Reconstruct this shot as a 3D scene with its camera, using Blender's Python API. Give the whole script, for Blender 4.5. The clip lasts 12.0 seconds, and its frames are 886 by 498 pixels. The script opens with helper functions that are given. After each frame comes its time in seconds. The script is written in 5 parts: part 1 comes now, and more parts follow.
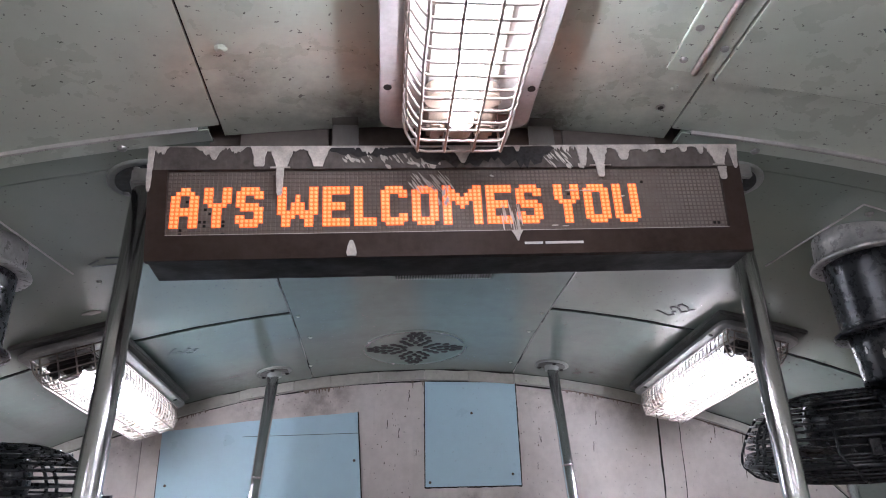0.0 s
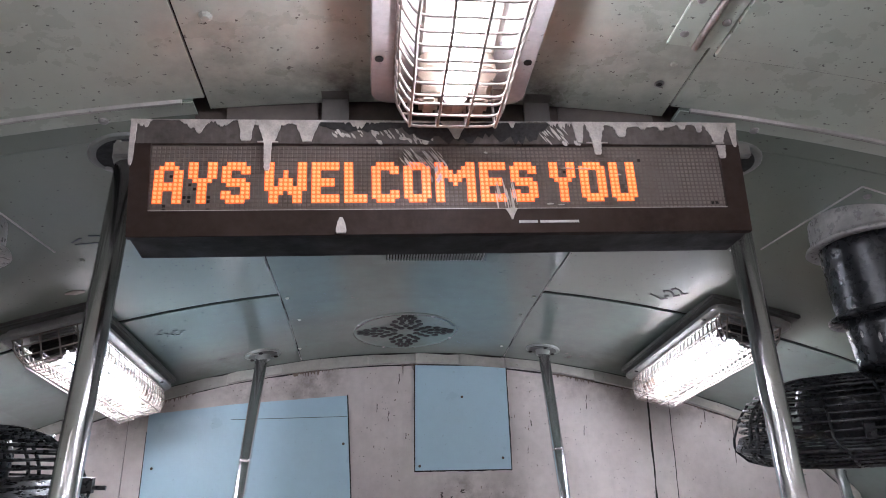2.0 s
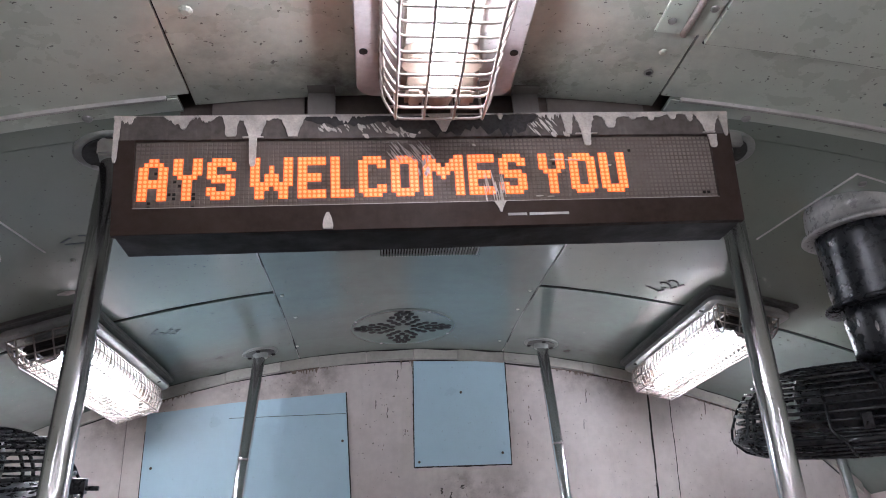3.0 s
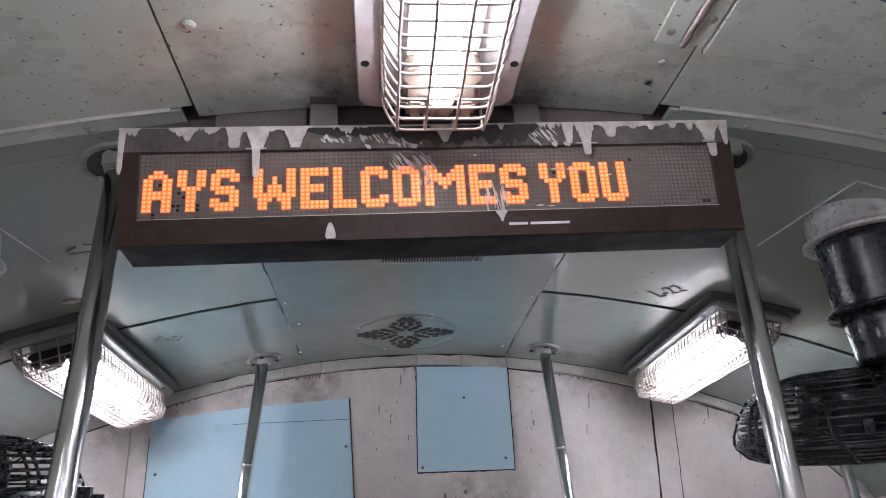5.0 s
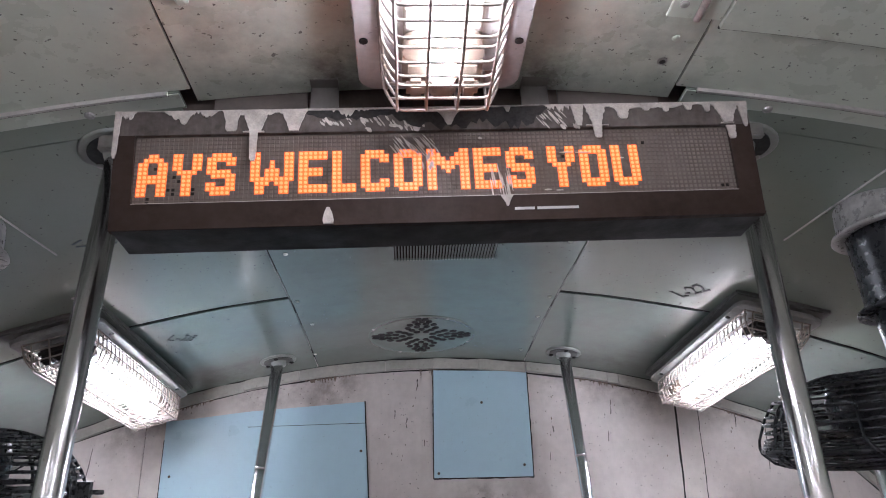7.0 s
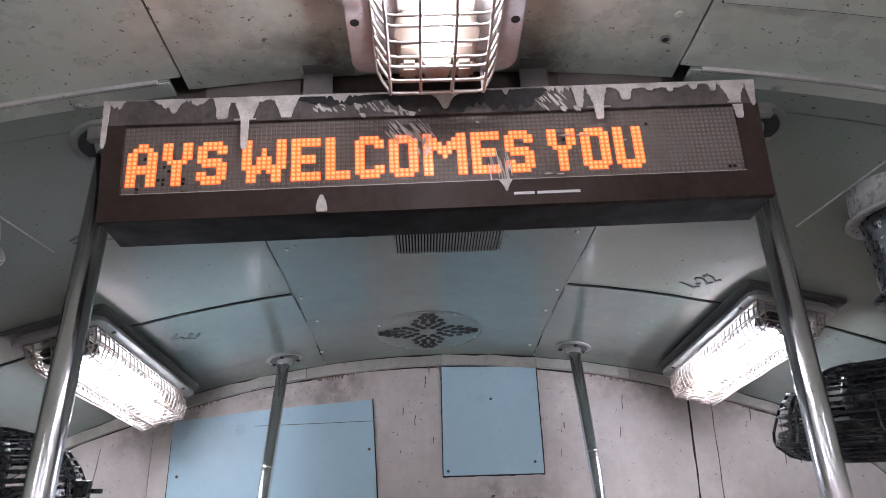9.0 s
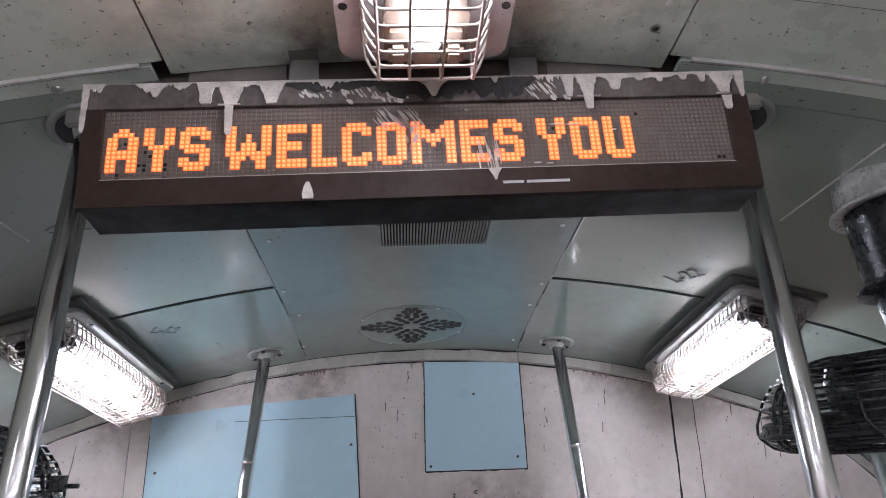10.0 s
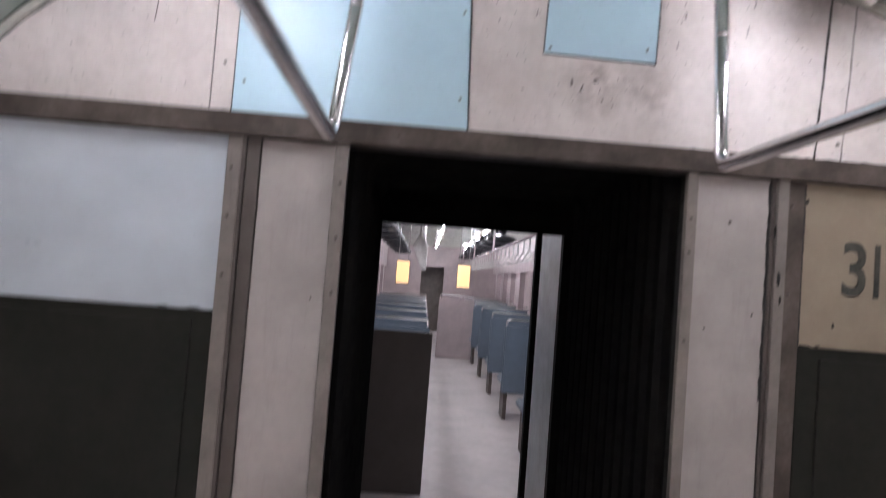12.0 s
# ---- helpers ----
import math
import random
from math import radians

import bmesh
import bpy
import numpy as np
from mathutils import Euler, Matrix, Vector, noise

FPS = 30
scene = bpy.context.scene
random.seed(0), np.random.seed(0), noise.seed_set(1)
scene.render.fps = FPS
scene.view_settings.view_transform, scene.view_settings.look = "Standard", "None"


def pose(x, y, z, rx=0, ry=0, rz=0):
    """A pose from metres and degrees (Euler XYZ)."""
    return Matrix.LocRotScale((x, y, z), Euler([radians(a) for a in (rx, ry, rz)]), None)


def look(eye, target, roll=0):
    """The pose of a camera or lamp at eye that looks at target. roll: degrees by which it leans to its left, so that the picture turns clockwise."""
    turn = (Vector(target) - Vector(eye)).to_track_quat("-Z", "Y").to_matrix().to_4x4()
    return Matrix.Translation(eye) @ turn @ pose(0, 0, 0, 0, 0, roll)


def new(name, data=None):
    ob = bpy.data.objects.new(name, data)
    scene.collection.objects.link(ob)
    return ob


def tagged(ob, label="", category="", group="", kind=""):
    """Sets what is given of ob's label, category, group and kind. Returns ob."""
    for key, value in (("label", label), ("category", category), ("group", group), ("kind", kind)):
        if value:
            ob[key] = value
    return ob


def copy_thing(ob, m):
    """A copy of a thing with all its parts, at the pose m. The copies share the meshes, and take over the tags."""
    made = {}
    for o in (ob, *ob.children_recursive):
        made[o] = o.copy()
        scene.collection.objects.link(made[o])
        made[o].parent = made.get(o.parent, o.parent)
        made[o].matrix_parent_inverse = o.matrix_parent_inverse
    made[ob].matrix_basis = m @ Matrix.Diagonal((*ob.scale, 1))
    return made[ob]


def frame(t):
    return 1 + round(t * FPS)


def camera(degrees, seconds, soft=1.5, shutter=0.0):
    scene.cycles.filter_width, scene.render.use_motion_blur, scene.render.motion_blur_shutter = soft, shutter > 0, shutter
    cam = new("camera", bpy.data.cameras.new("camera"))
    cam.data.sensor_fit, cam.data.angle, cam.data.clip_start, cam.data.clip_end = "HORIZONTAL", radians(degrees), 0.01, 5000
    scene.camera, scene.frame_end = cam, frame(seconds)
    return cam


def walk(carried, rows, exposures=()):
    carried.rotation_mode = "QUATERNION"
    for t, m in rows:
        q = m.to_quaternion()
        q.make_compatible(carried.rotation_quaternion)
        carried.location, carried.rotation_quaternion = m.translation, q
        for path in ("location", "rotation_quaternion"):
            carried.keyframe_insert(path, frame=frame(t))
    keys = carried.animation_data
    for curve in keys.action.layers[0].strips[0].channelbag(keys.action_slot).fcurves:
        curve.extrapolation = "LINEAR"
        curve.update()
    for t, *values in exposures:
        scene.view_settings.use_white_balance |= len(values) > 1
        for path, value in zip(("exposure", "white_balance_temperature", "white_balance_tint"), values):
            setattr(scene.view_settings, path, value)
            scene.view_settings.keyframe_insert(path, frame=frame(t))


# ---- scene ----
cam = camera(65.4, 12.0, soft=1.0, shutter=0.4)
PATH = [
    (0, (-0.117, 1.642, 1.969), (0.063, 3.462, 2.777), -2.8),
    (0.5, (-0.114, 1.651, 1.972), (0.088, 3.473, 2.772), -2.6),
    (1, (-0.114, 1.662, 1.967), (0.094, 3.487, 2.759), -2.6),
    (1.5, (-0.115, 1.669, 1.966), (0.093, 3.5, 2.743), -2.6),
    (2, (-0.117, 1.671, 1.97), (0.09, 3.506, 2.739), -2.7),
    (2.5, (-0.106, 1.68, 1.97), (0.104, 3.517, 2.733), -3.2),
    (4.5, (-0.089, 1.678, 1.973), (0.089, 3.522, 2.726), -4.0),
    (5, (-0.095, 1.669, 1.976), (0.097, 3.506, 2.743), -3.6),
    (5.5, (-0.09, 1.678, 1.968), (0.108, 3.515, 2.734), -3.6),
    (6, (-0.088, 1.691, 1.958), (0.095, 3.527, 2.732), -3.1),
    (6.5, (-0.07, 1.704, 1.959), (0.078, 3.535, 2.75), -2.6),
    (7, (-0.057, 1.72, 1.957), (0.057, 3.548, 2.759), -2.6),
    (9, (-0.036, 1.753, 1.952), (0.043, 3.583, 2.756), -3.0),
    (9.5, (-0.04, 1.765, 1.95), (0.053, 3.596, 2.75), -3.0),
    (10, (-0.046, 1.77, 1.947), (0.089, 3.6, 2.742), -3.4),
    (10.5, (-0.05, 1.768, 1.945), (0.086, 3.598, 2.74), -3.2),
    (10.7, (-0.060, 1.784, 1.932), (0.071, 3.619, 2.716), -3.3),
    (10.8, (-0.058, 1.795, 1.922), (0.064, 3.637, 2.691), -3.3),
    (10.9, (-0.054, 1.818, 1.895), (0.046, 3.676, 2.629), -2.9),
    (11, (-0.074, 1.852, 1.871), (0.024, 3.734, 2.541), -3.0),
    (11.1, (-0.058, 1.901, 1.831), (0.015, 3.805, 2.44), -2.5),
    (11.2, (-0.068, 1.935, 1.816), (0.007, 3.868, 2.324), -2.3),
    (11.3, (-0.091, 1.974, 1.834), (-0.008, 3.932, 2.233), -2.9),
    (11.5, (-0.157, 2.044, 1.742), (-0.069, 4.018, 2.05), -1.6),
    (11.7, (-0.214, 2.089, 1.643), (-0.137, 4.072, 1.891), 0.9),
    (12, (-0.287, 2.128, 1.484), (-0.227, 4.125, 1.573), 4.4),
]
EXPOSURES = [(0.0, 0.98, 5850, 14), (9.0, 1.04, 5850, 14), (10.7, 1.06, 5850, 13), (11.0, 1.34, 5880, 13), (11.5, 1.16, 6080, 16), (12.0, 1.76, 6080, 15)]
walk(cam, [(t, look(eye, target, roll)) for t, eye, target, roll in PATH],
     exposures=EXPOSURES)

# ---- light ----
world = bpy.data.worlds.new("world")
scene.world = world
world.use_nodes = True
world.node_tree.nodes["Background"].inputs[0].default_value = (0.02, 0.02, 0.025, 1)
world.node_tree.nodes["Background"].inputs[1].default_value = 0.3
TUBE_POWER = 28.0


# ---- materials ----
def nodes_of(name):
    m = bpy.data.materials.new(name)
    m.use_nodes = True
    t = m.node_tree
    return m, t, t.nodes["Principled BSDF"]


def noise_node(t, scale, detail=5.0, rough=0.6, kind="noise", stretch=None):
    co = t.nodes.new("ShaderNodeTexCoord")
    n = t.nodes.new("ShaderNodeTexVoronoi" if kind == "voronoi" else "ShaderNodeTexNoise")
    n.inputs["Scale"].default_value = scale
    if kind == "noise":
        n.inputs["Detail"].default_value, n.inputs["Roughness"].default_value = detail, rough
    src = co.outputs["Object"]
    if stretch:
        mp = t.nodes.new("ShaderNodeMapping")
        mp.inputs["Scale"].default_value = stretch
        t.links.new(src, mp.inputs[0])
        src = mp.outputs[0]
    t.links.new(src, n.inputs["Vector"])
    return n.outputs["Distance" if kind == "voronoi" else "Fac"]


def ramp(t, src, lo, hi, a=0.0, b=1.0):
    r = t.nodes.new("ShaderNodeMapRange")
    r.inputs["From Min"].default_value, r.inputs["From Max"].default_value = lo, hi
    r.inputs["To Min"].default_value, r.inputs["To Max"].default_value = a, b
    t.links.new(src, r.inputs["Value"])
    return r.outputs[0]


def blend(t, fac, a, b):
    m = t.nodes.new("ShaderNodeMix")
    m.data_type = "RGBA"
    t.links.new(fac, m.inputs[0])
    for src, slot in ((a, 6), (b, 7)):
        if isinstance(src, tuple):
            m.inputs[slot].default_value = (*src, 1)
        else:
            t.links.new(src, m.inputs[slot])
    return m.outputs[2]


def paint(name, base, rough=0.4, metal=0.0, dirt=(0.06, 0.05, 0.04), stain=0.35, specks=0.0, bump=0.15,
          size=3.0, streak=0.0, tint=None, speck_scale=95.0, waves=0.0, spots=()):
    """Worn paint or metal: broad tint drift, blotchy stains, optional vertical streaks and dark specks, fine relief."""
    m, t, p = nodes_of(name)
    p.inputs["Metallic"].default_value = metal
    other = tint or tuple(c * 0.8 for c in base)
    col = blend(t, ramp(t, noise_node(t, size * 0.6, 3), 0.35, 0.65), base, other)
    if stain:
        big = ramp(t, noise_node(t, size, 6, 0.55), 0.36, 0.92, 0, stain)
        col = blend(t, big, col, dirt)
        fine = ramp(t, noise_node(t, size * 9, 5, 0.6), 0.38, 0.95, 0, stain * 0.6)
        col = blend(t, fine, col, dirt)
    if streak:
        s = ramp(t, noise_node(t, 9, 6, 0.65, stretch=(5, 5, 0.5)), 0.55, 0.75, 0, streak)
        col = blend(t, s, col, dirt)
    for px, py, pz, pr, amount in spots:
        co = t.nodes.new("ShaderNodeTexCoord")
        d = t.nodes.new("ShaderNodeVectorMath")
        d.operation = "DISTANCE"
        t.links.new(co.outputs["Object"], d.inputs[0])
        d.inputs[1].default_value = (px, py, pz)
        mul = t.nodes.new("ShaderNodeMath")
        mul.operation = "MULTIPLY"
        t.links.new(ramp(t, d.outputs["Value"], pr * 0.15, pr, 1, 0), mul.inputs[0])
        t.links.new(ramp(t, noise_node(t, 16, 7, 0.68), 0.36, 0.66, 0, amount), mul.inputs[1])
        col = blend(t, mul.outputs[0], col, dirt)
    if specks:
        s = ramp(t, noise_node(t, speck_scale, 2, 0.5), 0.70 if waves != 0.10 else 0.685, 0.74 if waves != 0.10 else 0.715, 0, specks)
        col = blend(t, s, col, tuple(c * 0.5 for c in dirt))
    t.links.new(col, p.inputs["Base Color"])
    t.links.new(ramp(t, noise_node(t, size * 5, 6), 0.3, 0.7, rough * 0.75, min(1, rough * 1.3)), p.inputs["Roughness"])
    b = t.nodes.new("ShaderNodeBump")
    b.inputs["Strength"].default_value, b.inputs["Distance"].default_value = bump, 0.004
    t.links.new(noise_node(t, 70, 6), b.inputs["Height"])
    last = b
    if waves:
        w = t.nodes.new("ShaderNodeBump")
        w.inputs["Strength"].default_value, w.inputs["Distance"].default_value = waves, 0.02
        t.links.new(noise_node(t, 4.0, 2), w.inputs["Height"])
        t.links.new(b.outputs[0], w.inputs["Normal"])
        last = w
    t.links.new(last.outputs[0], p.inputs["Normal"])
    return m


def plain(name, base, rough=0.5, metal=0.0):
    return paint(name, base, rough, metal, stain=0.2, bump=0.05, size=12)


def glow(name, colour, strength):
    m, t, p = nodes_of(name)
    p.inputs["Base Color"].default_value = (*colour, 1)
    p.inputs["Emission Color"].default_value = (*colour, 1)
    p.inputs["Emission Strength"].default_value = strength
    return m


CEIL = paint("ceiling_paint", (0.51, 0.575, 0.485), 0.30, stain=0.22, specks=0.85, bump=0.07, dirt=(0.10, 0.095, 0.08), size=2.6, tint=(0.53, 0.545, 0.465), waves=0.10, speck_scale=120.0,
             spots=((-0.15, 2.575, 2.615, 0.10, 1.0), (0.15, 2.58, 2.615, 0.10, 1.0), (0.0, 2.58, 2.62, 0.13, 1.0), (-0.30, 2.50, 2.61, 0.22, 0.5), (0.30, 2.50, 2.61, 0.22, 0.5), (0.0, 2.55, 2.62, 0.25, 0.6), (0.62, 4.0, 2.55, 0.2, 0.5), (-0.62, 4.05, 2.55, 0.2, 0.5), (0.95, 3.25, 2.48, 0.25, 0.6), (-0.95, 3.25, 2.48, 0.25, 0.6), (-0.75, 2.95, 2.53, 0.25, 0.5), (0.75, 2.95, 2.53, 0.25, 0.45)))
for slot, value in (("Coat Weight", 0.5), ("Coat Roughness", 0.34), ("Coat IOR", 1.6)):
    CEIL.node_tree.nodes["Principled BSDF"].inputs[slot].default_value = value
# glossier ceiling paint, its base darkened to hold the shade behind the sign
CEIL_GLOSS_SHADED = paint("shaded_glossy_ceiling_paint", (0.195, 0.26, 0.23), 0.2, stain=0.4, specks=0.7, bump=0.02, dirt=(0.10, 0.095, 0.08), size=2.6, tint=(0.215, 0.25, 0.22), waves=0.035, speck_scale=120.0,
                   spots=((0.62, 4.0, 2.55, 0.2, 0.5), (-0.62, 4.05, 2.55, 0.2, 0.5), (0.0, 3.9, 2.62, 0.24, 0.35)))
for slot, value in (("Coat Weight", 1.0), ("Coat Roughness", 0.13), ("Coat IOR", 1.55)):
    CEIL_GLOSS_SHADED.node_tree.nodes["Principled BSDF"].inputs[slot].default_value = value
# ceiling paint again, with the dimmer side light worked into a darker base
CEIL_SIDE_SHADED = paint("shaded_side_ceiling_paint", (0.275, 0.325, 0.272), 0.2, stain=0.12, specks=0.75, bump=0.03, dirt=(0.10, 0.095, 0.08), size=2.6, tint=(0.295, 0.315, 0.268), waves=0.035, speck_scale=120.0)
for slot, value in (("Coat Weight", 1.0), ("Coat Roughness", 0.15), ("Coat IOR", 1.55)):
    CEIL_SIDE_SHADED.node_tree.nodes["Principled BSDF"].inputs[slot].default_value = value
CREAM = paint("cream_wall_paint", (0.74, 0.665, 0.63), 0.4, stain=0.36, specks=0.75, dirt=(0.16, 0.12, 0.10), size=4.0, streak=0.1, tint=(0.66, 0.59, 0.56), waves=0.12,
              spots=((-0.33, 4.15, 2.535, 0.17, 0.95), (-0.55, 4.15, 2.50, 0.16, 0.6), (-1.0, 4.15, 2.40, 0.16, 0.7), (0.62, 4.15, 2.52, 0.15, 0.7), (1.25, 4.15, 2.33, 0.14, 0.6), (0.80, 4.15, 2.47, 0.16, 0.7), (-0.85, 4.15, 2.44, 0.13, 0.6), (0.20, 4.15, 2.10, 0.13, 0.7), (1.05, 4.15, 2.40, 0.13, 0.6), (0.36, 4.15, 2.08, 0.12, 0.5), (0.45, 4.15, 2.52, 0.12, 0.45)))
STRIP = paint("grimy_pale_strip", (0.56, 0.54, 0.48), 0.45, stain=0.55, specks=0.4, dirt=(0.14, 0.11, 0.09), size=7.0)
CREAM_DULL = paint("dull_cream_paint", (0.45, 0.40, 0.375), 0.5, stain=0.25, specks=0.3, dirt=(0.12, 0.09, 0.08), size=5.0, streak=0.15)
BLUE = paint("pale_blue_panel", (0.50, 0.68, 0.77), 0.34, stain=0.15, specks=0.2, dirt=(0.18, 0.25, 0.28), size=3.0, tint=(0.47, 0.645, 0.74), waves=0.08)
BLUE_WHITE = paint("bluish_white_paint", (0.61, 0.66, 0.71), 0.35, stain=0.15, dirt=(0.25, 0.27, 0.3), size=3.0)
YELLOW_CREAM = paint("yellowed_cream_paint", (0.34, 0.275, 0.20), 0.5, stain=0.5, specks=0.3, dirt=(0.22, 0.16, 0.11), size=6.0)
DARK_PANEL = paint("dark_olive_grey_panel", (0.018, 0.0188, 0.0155), 0.55, stain=0.3, size=4.0)
GREY_TRIM = paint("grey_worn_trim", (0.26, 0.225, 0.20), 0.45, stain=0.6, size=9.0, dirt=(0.07, 0.05, 0.04), streak=0.3)
BROWN_BEAM = paint("brown_grey_beam_paint", (0.075, 0.060, 0.052), 0.5, stain=0.8, size=9.0, dirt=(0.035, 0.027, 0.022), tint=(0.16, 0.13, 0.112))
DARK_TRIM = paint("dark_brown_trim", (0.10, 0.08, 0.07), 0.5, stain=0.5, size=9.0)
CAVITY = paint("dark_cavity", (0.018, 0.016, 0.015), 0.8, stain=0.3)
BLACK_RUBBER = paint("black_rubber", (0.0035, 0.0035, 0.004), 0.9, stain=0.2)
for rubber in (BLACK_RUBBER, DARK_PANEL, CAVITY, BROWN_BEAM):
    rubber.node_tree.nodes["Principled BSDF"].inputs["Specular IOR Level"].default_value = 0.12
GRIME_AND_SHADE = paint("brown_grime_and_shade", (0.25, 0.19, 0.155), 0.6, stain=0.8, size=30.0, dirt=(0.09, 0.065, 0.05))
GAP = plain("dark_joint", (0.012, 0.011, 0.01), 0.9)
CHROME = paint("worn_stainless_steel", (0.90, 0.885, 0.89), 0.20, 1.0, stain=0.12, size=6.0, bump=0.01, tint=(0.74, 0.72, 0.73), dirt=(0.25, 0.21, 0.19), specks=0.5, speck_scale=140.0)
STEEL = paint("dull_steel", (0.42, 0.41, 0.39), 0.4, 0.8, stain=0.45, size=14.0)
FLANGE = paint("grey_painted_flange", (0.36, 0.38, 0.35), 0.4, stain=0.5, size=15.0)
MOULDING = paint("bare_worn_aluminium", (0.66, 0.63, 0.60), 0.35, 0.3, stain=0.5, size=14.0, dirt=(0.12, 0.10, 0.09), specks=0.4)
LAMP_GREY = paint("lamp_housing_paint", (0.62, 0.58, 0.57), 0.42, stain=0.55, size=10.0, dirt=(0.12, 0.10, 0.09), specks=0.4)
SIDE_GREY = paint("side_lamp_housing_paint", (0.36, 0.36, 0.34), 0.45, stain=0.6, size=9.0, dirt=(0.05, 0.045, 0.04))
LAMP_WHITE = paint("white_reflector_enamel", (0.36, 0.33, 0.30), 0.4, stain=0.35, size=12.0, dirt=(0.35, 0.26, 0.2))
SIDE_TRAY = paint("dusty_grey_reflector", (0.42, 0.40, 0.385), 0.45, stain=0.4, size=12.0)
THROAT_SHADE = paint("shaded_dark_dish", (0.022, 0.022, 0.021), 0.6, stain=0.6, size=20.0, dirt=(0.015, 0.013, 0.012))
MOUNT = paint("dark_grey_mounting_paint", (0.15, 0.15, 0.14), 0.5, stain=0.5, size=12.0)
WIRE = paint("cream_guard_wire", (0.40, 0.345, 0.305), 0.45, stain=0.4, size=30.0, dirt=(0.2, 0.15, 0.12))
CERAMIC = paint("yellowed_lampholder", (0.20, 0.155, 0.122), 0.45, stain=0.5, size=30.0, dirt=(0.25, 0.17, 0.12))
BURNT = plain("burnt_black_lampholder", (0.02, 0.014, 0.012), 0.6)
TUBE = glow("lit_tube_glass", (0.98, 0.97, 1.0), TUBE_POWER)
TUBE_SIDE = glow("lit_side_tube_glass", (0.97, 0.97, 1.0), TUBE_POWER * 1.18)
TUBE_NEXT = glow("lit_tube_glass_next_coach", (0.98, 0.97, 1.0), TUBE_POWER * 1.3)
SIGN_BOX = paint("brown_black_sign_casing", (0.027, 0.0155, 0.0120), 0.6, stain=0.4, size=8.0, dirt=(0.088, 0.060, 0.049), specks=0.35, bump=0.1)
SIGN_BOX.node_tree.nodes["Principled BSDF"].inputs["Specular IOR Level"].default_value = 0.15
SIGN_TOP = paint("brown_black_casing_with_pale_wash", (0.045, 0.033, 0.028), 0.62, stain=0.7, size=11.0, dirt=(0.20, 0.17, 0.15), specks=0.3, bump=0.15, streak=0.4)
# casing's unlit underside: the shade is put into a near-black colour
SIGN_UNDER_SHADE = paint("shaded_black_sign_underside", (0.004, 0.0035, 0.0035), 0.6, stain=0.2)
SOOT = paint("soot", (0.012, 0.011, 0.011), 0.7, stain=0.7, size=30.0, dirt=(0.05, 0.04, 0.035))
SIGN_BACK = paint("dusty_matrix_board", (0.092, 0.066, 0.053), 0.8, stain=0.75, size=7.0, dirt=(0.19, 0.155, 0.135), specks=0.3)
DRIP = paint("dried_white_paint", (0.66, 0.60, 0.54), 0.5, stain=0.9, size=38.0, dirt=(0.17, 0.135, 0.12), bump=0.4)
LED_OFF = paint("unlit_led", (0.135, 0.102, 0.085), 0.7, stain=0.85, size=7.0, dirt=(0.065, 0.051, 0.044), tint=(0.20, 0.163, 0.142))
LED_ON = glow("lit_amber_led", (1.0, 0.31, 0.11), 0.56)
# emission that imitates the amber glow spreading between lit dots
LED_BLEED = glow("amber_bleed_glow", (1.0, 0.145, 0.016), 0.40)
FAN_BLACK = paint("black_fan_enamel", (0.014, 0.015, 0.018), 0.28, stain=0.3, size=14.0, dirt=(0.06, 0.06, 0.06))
FAN_CAP = paint("grey_worn_fan_canopy", (0.62, 0.60, 0.58), 0.30, 0.25, dirt=(0.12, 0.11, 0.10), stain=0.85, size=14.0)
STRAP = paint("grey_strap_paint", (0.20, 0.185, 0.17), 0.45, 0.2, stain=0.5, size=16.0, dirt=(0.08, 0.065, 0.055))
RECESS = paint("brown_grey_recess_plate", (0.15, 0.125, 0.11), 0.5, stain=0.6, size=12.0, dirt=(0.05, 0.04, 0.035))
MARKER = plain("faded_marker_ink", (0.03, 0.035, 0.03), 0.6)
INK_FADED = plain("worn_marker_ink", (0.10, 0.13, 0.13), 0.6)
STENCIL = paint("black_stencil_paint", (0.012, 0.016, 0.014), 0.5, stain=0.35, size=16.0, dirt=(0.3, 0.26, 0.2))
PRINT = plain("white_print", (0.6, 0.58, 0.56), 0.5)
FLOOR = paint("grey_vinyl_floor", (0.46, 0.415, 0.405), 0.55, stain=0.06, size=3.0, bump=0.03)
SEAT = paint("blue_seat_plastic", (0.15, 0.195, 0.25), 0.35, stain=0.25, size=5.0)
BACK_BROWN = paint("brown_grey_seat_back", (0.095, 0.078, 0.07), 0.5, stain=0.3, size=4.0)
PINK = paint("pinkish_partition_laminate", (0.56, 0.47, 0.47), 0.4, stain=0.2, size=4.0)
POSTER = glow("backlit_yellow_notice", (0.95, 0.62, 0.28), 0.30)
DOOR_GREY = paint("grey_steel_door", (0.62, 0.67, 0.70), 0.4, stain=0.35, size=6.0)


# ---- builders ----
def mesh_of(name, bm, mat, smooth=False):
    bmesh.ops.recalc_face_normals(bm, faces=bm.faces[:])
    me = bpy.data.meshes.new(name)
    bm.to_mesh(me)
    bm.free()
    for mm in (mat if isinstance(mat, (list, tuple)) else [mat]):
        me.materials.append(mm)
    if smooth:
        for f in me.polygons:
            f.use_smooth = True
    return me


def part(name, bm, mat, parent=None, label="", smooth=False, kind=""):
    ob = new(name, mesh_of(name, bm, mat, smooth))
    ob.parent = parent
    return tagged(ob, label, kind=kind)


def thing(name, place, label, category, group="", kind="", turn=None):
    ob = new(name)
    ob.empty_display_size = 0.05
    ob.matrix_world = Matrix.Translation(place) @ (turn or Matrix())
    return tagged(ob, label, category, group, kind)


